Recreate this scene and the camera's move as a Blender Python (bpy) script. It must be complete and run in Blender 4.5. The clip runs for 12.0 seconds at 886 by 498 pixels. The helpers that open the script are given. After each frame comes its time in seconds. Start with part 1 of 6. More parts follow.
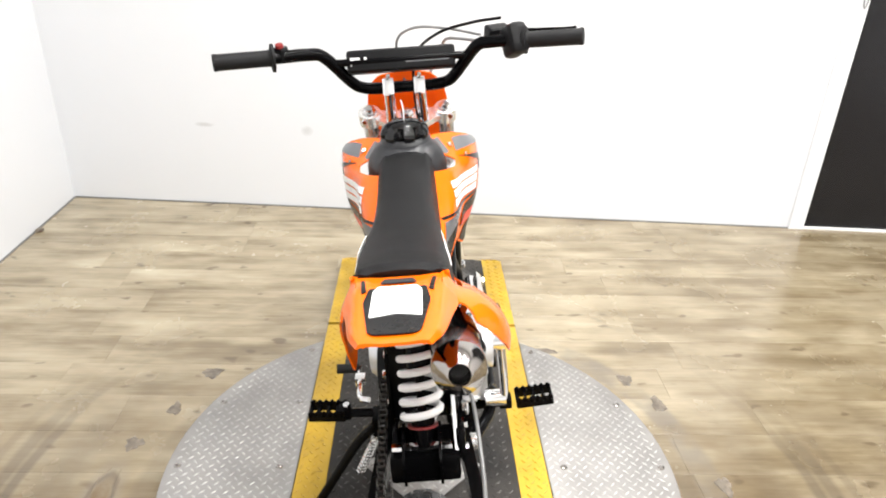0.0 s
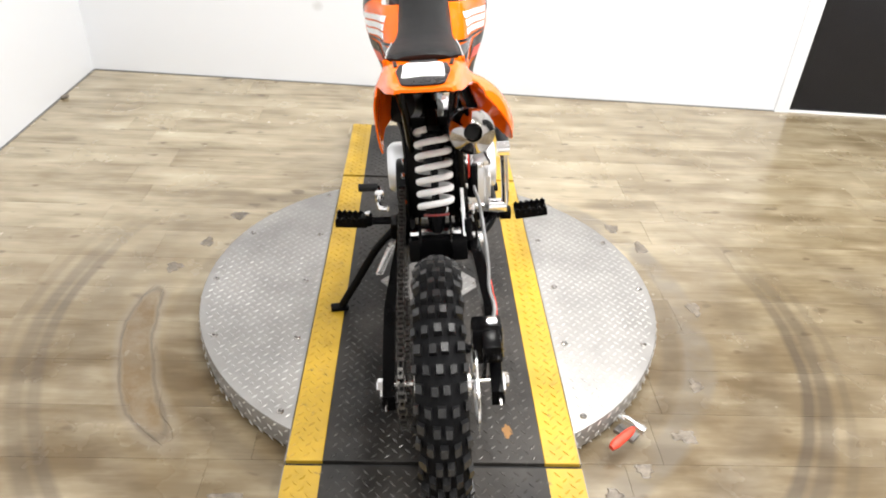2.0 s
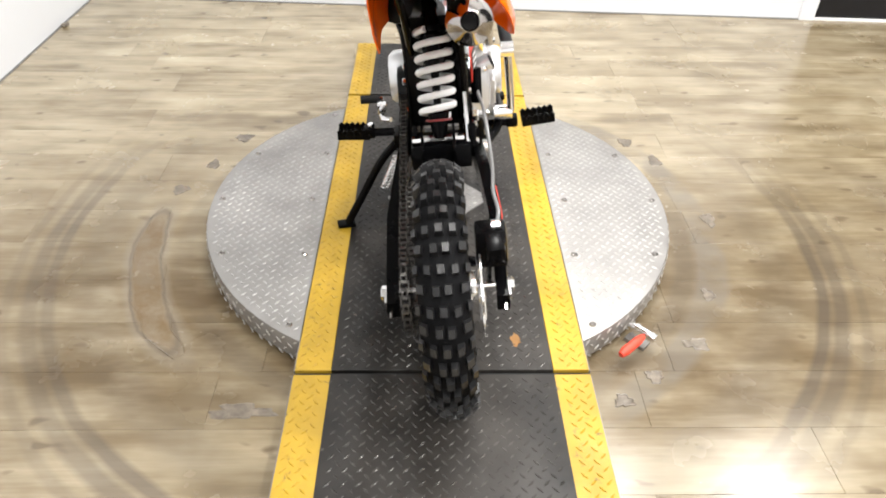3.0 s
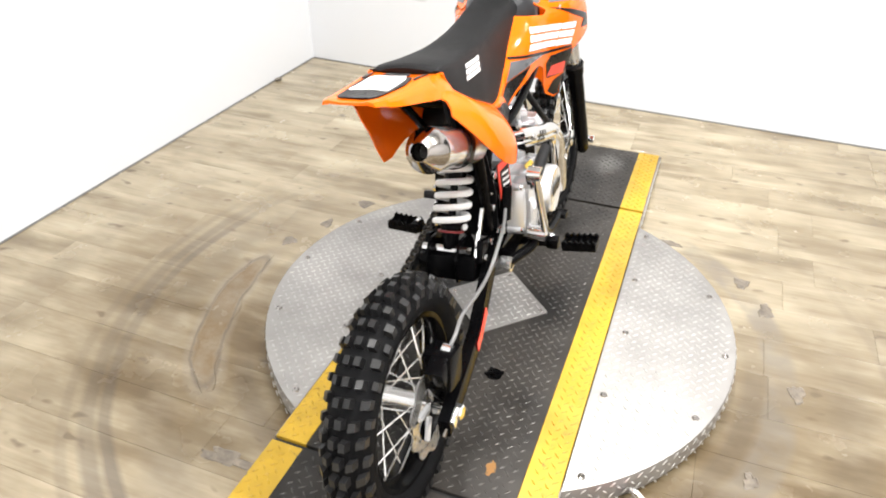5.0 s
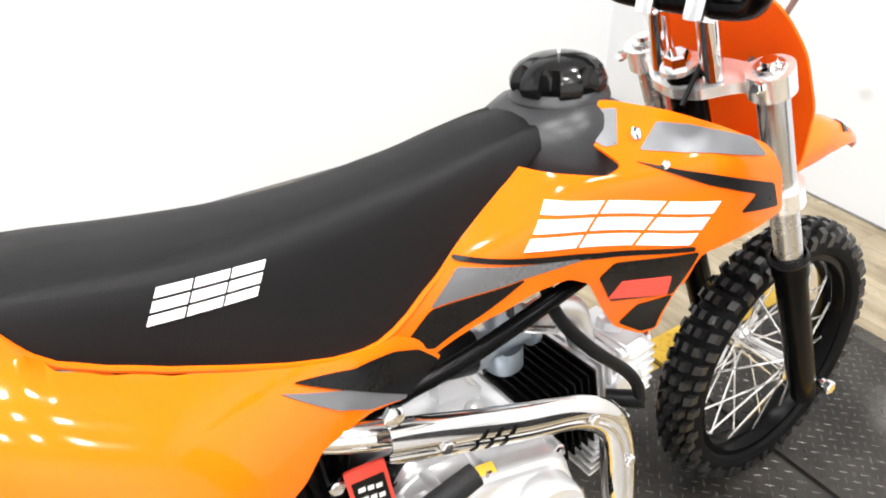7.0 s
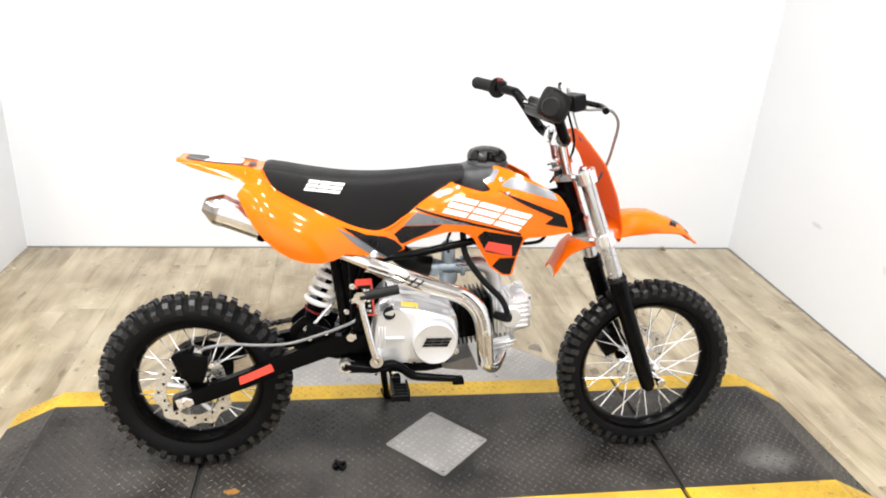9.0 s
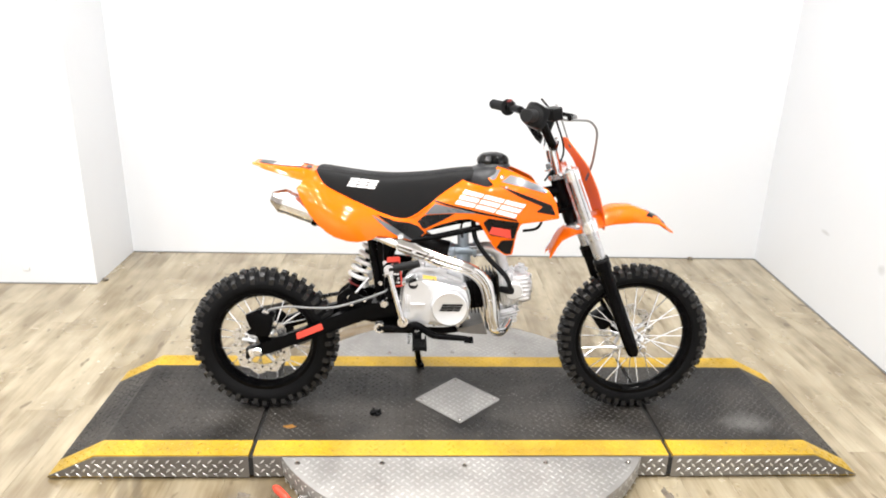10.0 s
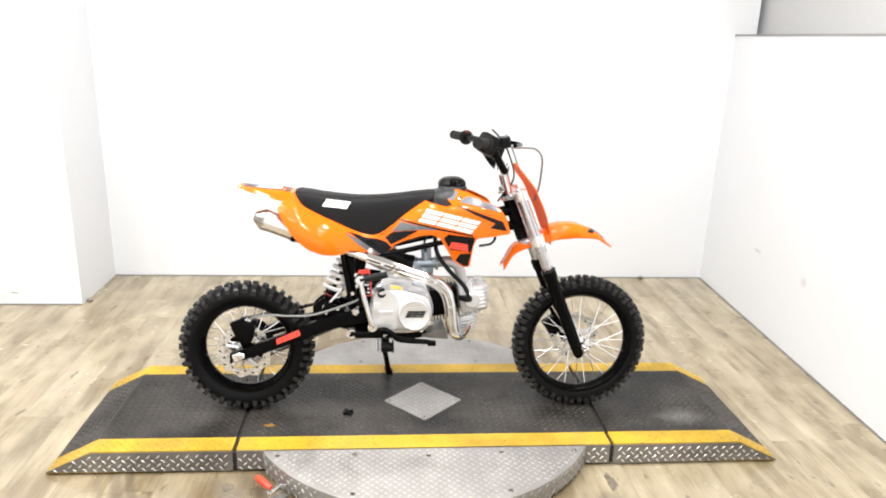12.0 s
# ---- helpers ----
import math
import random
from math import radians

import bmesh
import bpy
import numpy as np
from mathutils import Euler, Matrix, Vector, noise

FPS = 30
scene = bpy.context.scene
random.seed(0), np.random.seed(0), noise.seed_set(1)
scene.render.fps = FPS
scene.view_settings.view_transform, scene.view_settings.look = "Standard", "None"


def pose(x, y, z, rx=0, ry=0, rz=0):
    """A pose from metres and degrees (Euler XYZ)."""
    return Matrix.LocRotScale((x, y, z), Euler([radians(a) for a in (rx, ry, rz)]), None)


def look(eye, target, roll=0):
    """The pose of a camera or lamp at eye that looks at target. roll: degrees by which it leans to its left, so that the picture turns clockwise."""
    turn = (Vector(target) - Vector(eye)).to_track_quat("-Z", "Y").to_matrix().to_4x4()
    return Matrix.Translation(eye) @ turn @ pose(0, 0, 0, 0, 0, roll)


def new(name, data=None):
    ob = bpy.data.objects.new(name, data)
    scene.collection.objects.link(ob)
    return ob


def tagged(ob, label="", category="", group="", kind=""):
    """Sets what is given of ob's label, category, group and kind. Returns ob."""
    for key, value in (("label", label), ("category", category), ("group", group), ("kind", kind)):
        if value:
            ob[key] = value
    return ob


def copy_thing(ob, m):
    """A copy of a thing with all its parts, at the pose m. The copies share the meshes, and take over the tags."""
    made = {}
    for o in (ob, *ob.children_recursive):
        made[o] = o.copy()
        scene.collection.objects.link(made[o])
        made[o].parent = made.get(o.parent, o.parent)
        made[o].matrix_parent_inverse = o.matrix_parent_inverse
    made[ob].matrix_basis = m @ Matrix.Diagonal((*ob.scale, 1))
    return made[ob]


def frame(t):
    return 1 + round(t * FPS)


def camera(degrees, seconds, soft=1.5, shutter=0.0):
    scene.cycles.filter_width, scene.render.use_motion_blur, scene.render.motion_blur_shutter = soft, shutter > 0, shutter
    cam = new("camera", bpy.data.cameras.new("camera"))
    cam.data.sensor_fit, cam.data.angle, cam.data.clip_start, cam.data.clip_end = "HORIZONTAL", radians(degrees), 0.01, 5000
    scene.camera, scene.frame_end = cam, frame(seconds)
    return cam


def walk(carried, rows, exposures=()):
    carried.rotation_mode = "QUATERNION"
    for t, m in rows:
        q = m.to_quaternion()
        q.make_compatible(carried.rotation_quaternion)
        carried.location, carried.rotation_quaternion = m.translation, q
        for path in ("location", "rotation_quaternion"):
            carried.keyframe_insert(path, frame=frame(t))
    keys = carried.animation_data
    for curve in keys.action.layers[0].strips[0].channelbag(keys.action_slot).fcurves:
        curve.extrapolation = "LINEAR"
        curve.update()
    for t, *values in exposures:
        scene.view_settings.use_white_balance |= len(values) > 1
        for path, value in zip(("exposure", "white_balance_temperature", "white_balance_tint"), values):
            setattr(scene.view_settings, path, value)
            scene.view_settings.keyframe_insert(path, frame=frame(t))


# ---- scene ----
cam = camera(65.1, 12.0, soft=1.9)
PATH = [
    (0, (-0.031, -1.271, 1.317), (0.053, 0.512, 0.415), 2.2),
    (0.5, (-0.067, -1.416, 1.306), (0.045, 0.344, 0.363), 1.9),
    (1, (-0.081, -1.507, 1.296), (0.061, 0.237, 0.327), 3.3),
    (1.5, (-0.079, -1.551, 1.266), (0.045, 0.166, 0.247), 3.5),
    (2, (-0.066, -1.564, 1.226), (0.034, 0.104, 0.127), 3.5),
    (2.5, (-0.058, -1.577, 1.174), (0.046, 0.006, -0.043), 3.2),
    (2.7, (-0.047, -1.575, 1.163), (0.049, -0.015, -0.085), 2.9),
    (4.3, (0.157, -1.581, 1.198), (-0.218, -0.049, -0.031), -2.7),
    (4.5, (0.256, -1.566, 1.209), (-0.193, -0.034, 0.003), 0.4),
    (5, (0.405, -1.443, 1.246), (-0.199, 0.107, 0.137), 0.1),
    (5.5, (0.419, -1.119, 1.236), (-0.216, 0.331, 0.014), 5.5),
    (6, (0.413, -0.817, 1.207), (-0.307, 0.555, -0.058), 0.5),
    (6.5, (0.392, -0.519, 1.176), (-0.766, 0.624, 0.012), -0.4),
    (7, (0.454, -0.385, 1.141), (-0.943, 0.519, 0.031), -0.3),
    (7.5, (0.723, -0.402, 1.183), (-0.801, 0.242, 0.059), -0.4),
    (7.7, (0.835, -0.379, 1.201), (-0.747, 0.204, 0.124), 0.7),
    (9.3, (1.732, -0.251, 1.331), (-0.121, -0.009, 0.617), 3.3),
    (9.5, (1.831, -0.219, 1.33), (-0.028, -0.047, 0.612), 2.2),
    (10, (2.032, -0.167, 1.35), (0.152, -0.072, 0.677), 1.7),
    (10.5, (2.198, -0.216, 1.365), (0.293, -0.055, 0.777), -0.4),
    (11, (2.266, -0.273, 1.368), (0.365, -0.046, 0.79), 0.5),
    (11.5, (2.28, -0.254, 1.371), (0.383, -0.064, 0.765), 1.2),
    (12, (2.301, -0.155, 1.376), (0.396, 0.019, 0.794), 2.0),
]
EXPOSURES = [(0.0, 0.06), (2.7, 0.08), (4.4, 0.18), (6.2, 0.18), (7.7, 0.10), (9.3, 0.06), (12.0, 0.06)]
walk(cam, [(t, look(eye, target, roll)) for t, eye, target, roll in PATH], EXPOSURES)

# ---- world and lights ----
world = bpy.data.worlds.new("world")
scene.world = world
world.use_nodes = True
world.node_tree.nodes["Background"].inputs[0].default_value = (0.9, 0.95, 1.0, 1)
world.node_tree.nodes["Background"].inputs[1].default_value = 0.3
CEILING = 3.1
LAMP_WATTS = 26
LAMP_SPOTS = [(x, y) for x in (0.0, 1.05, 2.15) for y in (-2.5, -1.35, -0.2, 0.95)]
for lx, ly in LAMP_SPOTS:
    bulb = bpy.data.lights.new("ceiling_bulb", "AREA")
    bulb.shape, bulb.size, bulb.energy, bulb.color = "DISK", 0.15, LAMP_WATTS, (1.0, 0.985, 0.965)
    new("ceiling_bulb", bulb).matrix_world = pose(lx, ly, CEILING - 0.075)


# ---- materials ----
class Nodes:
    """Small wrapper that adds shader nodes and links them."""

    def __init__(self, name):
        self.mat = bpy.data.materials.new(name)
        self.mat.use_nodes = True
        self.tree = self.mat.node_tree
        self.bsdf = self.tree.nodes["Principled BSDF"]

    def add(self, kind, **values):
        node = self.tree.nodes.new(kind)
        for key, value in values.items():
            setattr(node, key, value)
        return node

    def put(self, source, target):
        self.tree.links.new(source, target)

    def set(self, slot, value):
        if hasattr(value, "is_output"):
            self.put(value, slot)
        else:
            slot.default_value = value

    def math(self, op, a, b=0.0, clamp=False):
        node = self.add("ShaderNodeMath", operation=op, use_clamp=clamp)
        self.set(node.inputs[0], a)
        self.set(node.inputs[1], b)
        return node.outputs[0]

    def noise(self, scale, detail=4.0, vector=None, rough=0.55):
        node = self.add("ShaderNodeTexNoise")
        node.inputs["Scale"].default_value, node.inputs["Detail"].default_value = scale, detail
        node.inputs["Roughness"].default_value = rough
        if vector is not None:
            self.put(vector, node.inputs["Vector"])
        return node.outputs["Fac"]

    def ramp(self, fac, stops):
        node = self.add("ShaderNodeValToRGB")
        while len(node.color_ramp.elements) < len(stops):
            node.color_ramp.elements.new(0.5)
        for el, (at, col) in zip(node.color_ramp.elements, stops):
            el.position, el.color = at, (*col, 1) if len(col) == 3 else col
        self.put(fac, node.inputs[0])
        return node.outputs[0]

    def mix(self, fac, a, b, how="MIX"):
        node = self.add("ShaderNodeMix", data_type="RGBA", blend_type=how)
        for slot, value in ((node.inputs[0], fac), (node.inputs[6], a), (node.inputs[7], b)):
            if isinstance(value, tuple) and len(value) == 3:
                value = (*value, 1)
            self.set(slot, value)
        return node.outputs[2]

    def span(self, fac, lo, hi, a=0.0, b=1.0):
        node = self.add("ShaderNodeMapRange")
        for slot, value in zip(node.inputs[:5], (fac, lo, hi, a, b)):
            self.set(slot, value)
        return node.outputs[0]

    def bump(self, height, strength, distance=0.01):
        node = self.add("ShaderNodeBump")
        node.inputs["Strength"].default_value, node.inputs["Distance"].default_value = strength, distance
        self.put(height, node.inputs["Height"])
        self.put(node.outputs[0], self.bsdf.inputs["Normal"])

    def place(self, kind="Object"):
        return self.add("ShaderNodeTexCoord").outputs[kind]


def plain(name, colour, rough=0.5, metal=0.0, vary=0.12, wide=6.0, fine=120.0, bump=0.05, coat=0.0, worn=None, spec=0.5):
    """A surface of one colour with stains at a wide scale, grain at a fine one, and uneven gloss."""
    n = Nodes(name)
    here = n.place()
    a, b = n.noise(wide, 3.0, here), n.noise(fine, 3.0, here)
    dark = tuple(c * (1 - vary) for c in colour)
    light = tuple(min(1.0, c * (1 + vary)) for c in colour)
    shade = n.math("ADD", n.math("MULTIPLY", a, 0.7), n.math("MULTIPLY", b, 0.3))
    col = n.ramp(shade, [(0.3, dark), (0.7, light)])
    if worn:
        amount, wcol = worn
        mask = n.span(n.noise(wide * 4, 6.0, here, 0.7), 0.62 - amount, 0.7 - amount * 0.6)
        col = n.mix(mask, col, wcol)
    n.put(col, n.bsdf.inputs["Base Color"])
    n.put(n.span(shade, 0.3, 0.7, max(0.02, rough * 0.8), min(1.0, rough * 1.2)), n.bsdf.inputs["Roughness"])
    n.bsdf.inputs["Metallic"].default_value = metal
    n.bsdf.inputs["Coat Weight"].default_value = coat
    n.bsdf.inputs["Specular IOR Level"].default_value = spec
    n.bsdf.inputs["Coat Roughness"].default_value = 0.06
    if bump:
        n.bump(b, bump, 0.002)
    return n.mat


def thin_plastic(material, share, colour):
    """Lets part of the light pass through a thin coloured shell."""
    tree = material.node_tree
    glow_through = tree.nodes.new("ShaderNodeBsdfTranslucent")
    glow_through.inputs["Color"].default_value = (*colour, 1)
    both = tree.nodes.new("ShaderNodeMixShader")
    both.inputs[0].default_value = share
    out = tree.nodes["Material Output"]
    tree.links.new(tree.nodes["Principled BSDF"].outputs[0], both.inputs[1])
    tree.links.new(glow_through.outputs[0], both.inputs[2])
    tree.links.new(both.outputs[0], out.inputs["Surface"])
    return material


def make_floor_material():
    n = Nodes("vinyl_plank")
    where = n.add("ShaderNodeNewGeometry").outputs["Position"]
    chance = n.add("ShaderNodeObjectInfo").outputs["Random"]
    split = n.add("ShaderNodeSeparateXYZ")
    n.put(where, split.inputs[0])
    x, y = split.outputs[0], split.outputs[1]
    grain_at = n.add("ShaderNodeCombineXYZ")
    n.put(n.math("ADD", n.math("MULTIPLY", x, 1.6), n.math("MULTIPLY", chance, 37.0)), grain_at.inputs[0])
    n.put(n.math("MULTIPLY", y, 16.0), grain_at.inputs[1])
    n.put(n.math("MULTIPLY", chance, 91.0), grain_at.inputs[2])
    grain = n.noise(1.0, 5.0, grain_at.outputs[0], 0.6)
    fine_at = n.add("ShaderNodeCombineXYZ")
    n.put(n.math("MULTIPLY", x, 7.0), fine_at.inputs[0])
    n.put(n.math("MULTIPLY", y, 130.0), fine_at.inputs[1])
    n.put(chance, fine_at.inputs[2])
    fine = n.noise(1.0, 4.0, fine_at.outputs[0], 0.6)
    tone = n.math("ADD", n.math("MULTIPLY", grain, 0.75), n.math("MULTIPLY", fine, 0.25))
    blot_at = n.add("ShaderNodeCombineXYZ")
    n.put(n.math("MULTIPLY", x, 4.5), blot_at.inputs[0])
    n.put(n.math("MULTIPLY", y, 9.0), blot_at.inputs[1])
    n.put(n.math("MULTIPLY", chance, 53.0), blot_at.inputs[2])
    blot = n.noise(1.0, 3.0, blot_at.outputs[0], 0.5)
    # broad streaks that run along the planks and do not stop at their ends
    streak_at = n.add("ShaderNodeCombineXYZ")
    n.put(n.math("MULTIPLY", x, 1.5), streak_at.inputs[0])
    n.put(n.math("MULTIPLY", y, 7.5), streak_at.inputs[1])
    streak = n.noise(1.0, 4.0, streak_at.outputs[0], 0.62)
    tone = n.math("ADD", n.math("MULTIPLY", tone, 0.42), n.math("ADD", n.math("MULTIPLY", blot, 0.34), n.math("MULTIPLY", streak, 0.28)))
    tone = n.math("ADD", tone, n.math("MULTIPLY", n.math("SUBTRACT", chance, 0.5), 0.035))
    col = n.ramp(tone, [(0.34, (0.116, 0.086, 0.046)), (0.45, (0.215, 0.168, 0.098)), (0.54, (0.330, 0.273, 0.178)), (0.66, (0.460, 0.400, 0.280))])
    # small dark knots
    knot_at = n.add("ShaderNodeCombineXYZ")
    n.put(n.math("MULTIPLY", x, 14.0), knot_at.inputs[0])
    n.put(n.math("MULTIPLY", y, 26.0), knot_at.inputs[1])
    n.put(n.math("MULTIPLY", chance, 29.0), knot_at.inputs[2])
    col = n.mix(n.span(n.noise(1.0, 1.0, knot_at.outputs[0], 0.4), 0.70, 0.78, 0.0, 0.75), col, (0.085, 0.060, 0.032))
    # grey haze of dirt in broad patches
    haze = n.math("MULTIPLY", n.span(n.noise(1.3, 4.0, where), 0.45, 0.7, 0.0, 0.25), n.span(y, 1.1, 0.3, 0.3, 1.0))
    col = n.mix(haze, col, (0.20, 0.165, 0.115))
    # large brown patches where the finish is worn
    worn_patch = n.math("MULTIPLY", n.span(n.noise(2.1, 4.0, where, 0.6), 0.50, 0.66, 0.0, 0.42), n.span(y, 1.0, 0.2, 0.25, 1.0))
    col = n.mix(worn_patch, col, (0.145, 0.102, 0.052))
    # brown darkening in a wide ring round the turntable, thin towards the far wall
    reach = n.math("POWER", n.math("ADD", n.math("POWER", x, 2.0), n.math("POWER", y, 2.0)), 0.5)
    broken_at = n.add("ShaderNodeCombineXYZ")
    n.put(n.math("MULTIPLY", x, 4.0), broken_at.inputs[0])
    n.put(n.math("MULTIPLY", y, 10.0), broken_at.inputs[1])
    broken = n.noise(1.0, 4.0, broken_at.outputs[0], 0.55)
    near = n.math("MULTIPLY", n.span(reach, 1.70, 0.95), n.span(y, 0.45, -0.30, 0.1, 1.0))
    near = n.math("MULTIPLY", near, n.span(y, -0.85, -0.60, 0.2, 1.0))
    dirt = n.math("MULTIPLY", near, n.span(broken, 0.34, 0.60, 0.45, 1.0))
    col = n.mix(n.math("MULTIPLY", dirt, 0.84), col, (0.080, 0.052, 0.024))
    # greyer darkening on the open side of the room: its weaker light painted in
    open_side = n.math("MULTIPLY", n.span(x, 0.55, 1.1), n.span(broken, 0.30, 0.62, 0.2, 0.8))
    open_side = n.math("MULTIPLY", open_side, n.span(y, 0.2, 1.2, 0.66, 0.50))
    col = n.mix(open_side, col, (0.100, 0.074, 0.043))
    # grey smear of old glue that follows the turntable's edge on that side
    wob = n.math("ADD", reach, n.math("MULTIPLY", n.math("SUBTRACT", n.noise(2.2, 3.0, where), 0.5), 0.05))
    smear = n.math("MULTIPLY", n.span(n.math("ABSOLUTE", n.math("SUBTRACT", wob, 0.745)), 0.028, 0.046, 1.0, 0.0), n.span(x, 0.30, 0.42))
    smear = n.math("MULTIPLY", smear, n.span(n.noise(6.0, 4.0, where), 0.36, 0.56, 0.10, 0.62))
    col = n.mix(smear, col, (0.135, 0.118, 0.096))
    # lifted strip of vinyl on the other side: brown within, a pale halo and a thin dark rim round it
    turn = n.math("ARCTAN2", n.math("MULTIPLY", y, -1.0), n.math("MULTIPLY", x, -1.0))
    along = n.math("DIVIDE", n.math("SUBTRACT", turn, 0.314), 0.375)
    off = n.math("DIVIDE", n.math("SUBTRACT", wob, 0.777), 0.040)
    lift = n.math("ADD", n.math("POWER", n.math("ABSOLUTE", along), 4.0), n.math("POWER", off, 2.0))
    lift = n.math("ADD", lift, n.math("MULTIPLY", n.math("SUBTRACT", n.noise(16.0, 4.0, where, 0.6), 0.5), 0.9))
    col = n.mix(n.span(lift, 2.6, 1.1, 0.0, 0.45), col, (0.215, 0.185, 0.145))
    col = n.mix(n.math("MULTIPLY", n.span(lift, 0.95, 0.5, 0.0, 1.0), n.span(n.noise(14.0, 5.0, where, 0.65), 0.34, 0.60, 0.30, 0.95)), col, (0.132, 0.088, 0.043))
    col = n.mix(n.span(n.math("ABSOLUTE", n.math("SUBTRACT", lift, 1.0)), 0.06, 0.34, 0.62, 0.0), col, (0.092, 0.072, 0.050))
    # tyre tracks that curve round the turntable: a dark double line on the near half, broken up by noise
    patchy = n.math("MULTIPLY", n.span(n.noise(1.1, 2.0, where), 0.36, 0.56, 0.3, 1.0), n.span(y, 0.45, 0.0, 0.15, 1.0))
    for radius, width, depth in ((1.005, 0.017, 0.62), (1.045, 0.022, 0.50), (1.10, 0.014, 0.25), (0.90, 0.05, 0.22), (1.36, 0.06, 0.25), (0.68, 0.03, 0.34)):
        far = n.math("ABSOLUTE", n.math("SUBTRACT", wob, radius))
        ring = n.math("MULTIPLY", n.span(far, width * 0.5, width * 1.2, depth, 0.0), patchy)
        col = n.mix(ring, col, (0.058, 0.046, 0.036))
    n.put(col, n.bsdf.inputs["Base Color"])
    n.put(n.span(n.noise(5.0, 4.0, where), 0.3, 0.7, 0.17, 0.31), n.bsdf.inputs["Roughness"])
    n.put(n.span(n.math("MAXIMUM", dirt, open_side), 0.1, 0.9, 1.0, 0.3), n.bsdf.inputs["Specular IOR Level"])
    n.bump(fine, 0.10, 0.002)
    return n.mat


def make_wall_material(name, colour, smudges=()):
    n = Nodes(name)
    where = n.add("ShaderNodeNewGeometry").outputs["Position"]
    col = n.ramp(n.noise(0.9, 4.0, where), [(0.3, tuple(c * 0.97 for c in colour)), (0.7, colour)])
    scuff = n.span(n.noise(7.0, 6.0, where, 0.7), 0.70, 0.80, 0.0, 0.25)
    split = n.add("ShaderNodeSeparateXYZ")
    n.put(where, split.inputs[0])
    broken = n.noise(30.0, 4.0, where, 0.7)
    for sx, sy, sz, wide, high in smudges:
        off = [n.math("POWER", n.math("DIVIDE", n.math("SUBTRACT", split.outputs[k], at), size), 2.0) for k, at, size in ((0, sx, wide), (1, sy, 0.05), (2, sz, high))]
        far = n.math("ADD", n.math("ADD", off[0], off[1]), n.math("ADD", off[2], n.math("MULTIPLY", broken, 0.9)))
        col = n.mix(n.span(far, 1.2, 0.3, 0.0, 0.5), col, (0.36, 0.36, 0.35))
    col = n.mix(scuff, col, tuple(c * 0.8 for c in colour))
    n.put(col, n.bsdf.inputs["Base Color"])
    n.bsdf.inputs["Roughness"].default_value = 0.55
    n.bump(n.noise(160.0, 3.0, where), 0.08, 0.002)
    return n.mat


def make_deck_material(name, colour, wear, rough, metal, wear_amount, dim=0.75, spec=0.5, marks=()):
    """Painted tread plate: paint over metal, scuffed and dusty."""
    n = Nodes(name)
    where = n.add("ShaderNodeNewGeometry").outputs["Position"]
    col = n.ramp(n.noise(5.0, 5.0, where), [(0.38, tuple(c * dim for c in colour)), (0.62, tuple(c * (1.95 - dim) for c in colour))])
    rub = n.span(n.noise(38.0, 6.0, where, 0.75), 0.66 - wear_amount, 0.76 - wear_amount)
    col = n.mix(rub, col, wear)
    dust = n.span(n.noise(2.2, 5.0, where, 0.65), 0.5, 0.75, 0.0, 0.4)
    col = n.mix(dust, col, tuple(0.6 * c + 0.4 * d for c, d in zip(colour, (0.22, 0.2, 0.18))))
    if marks:
        split = n.add("ShaderNodeSeparateXYZ")
        n.put(where, split.inputs[0])
        broken = n.noise(26.0, 5.0, where, 0.7)
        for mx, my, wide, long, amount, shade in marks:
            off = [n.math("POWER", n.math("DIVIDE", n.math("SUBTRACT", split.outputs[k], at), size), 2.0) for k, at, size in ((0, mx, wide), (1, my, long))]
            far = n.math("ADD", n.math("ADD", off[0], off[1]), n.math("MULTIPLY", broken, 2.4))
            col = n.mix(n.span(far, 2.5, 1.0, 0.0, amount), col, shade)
    n.put(col, n.bsdf.inputs["Base Color"])
    n.put(n.span(n.noise(14.0, 5.0, where), 0.3, 0.7, rough * 0.75, rough * 1.25), n.bsdf.inputs["Roughness"])
    n.bsdf.inputs["Metallic"].default_value = metal
    n.bsdf.inputs["Specular IOR Level"].default_value = spec
    n.bump(n.noise(220.0, 3.0, where), 0.08, 0.001)
    return n.mat


def make_glow():
    n = Nodes("lamp_diffuser")
    n.bsdf.inputs["Emission Color"].default_value = (1.0, 0.97, 0.93, 1)
    n.bsdf.inputs["Emission Strength"].default_value = 8.0
    return n.mat


VINYL = make_floor_material()
WALL_PAINT = make_wall_material("white_wall_paint", (0.70, 0.715, 0.74), ((-0.975, 1.774, 0.379, 0.055, 0.014), (-0.517, 1.746, 0.369, 0.034, 0.030)))
GREY_PAINT = make_wall_material("grey_wall_paint", (0.5, 0.5, 0.5))
DOOR_BLACK = plain("black_gloss_panel", (0.008, 0.008, 0.0095), 0.24, 0.0, 0.15, 1.5, 90, 0.02, spec=0.35)
CEILING_PAINT = make_wall_material("ceiling_paint", (0.62, 0.62, 0.62))
BACK_PAINT = make_wall_material("back_wall_paint", (0.72, 0.72, 0.73))
CAP_GREY = make_wall_material("grey_cap_paint", (0.25, 0.25, 0.25))
GLOW = make_glow()
WHITE_METAL = plain("white_enamel", (0.8, 0.8, 0.8), 0.35)
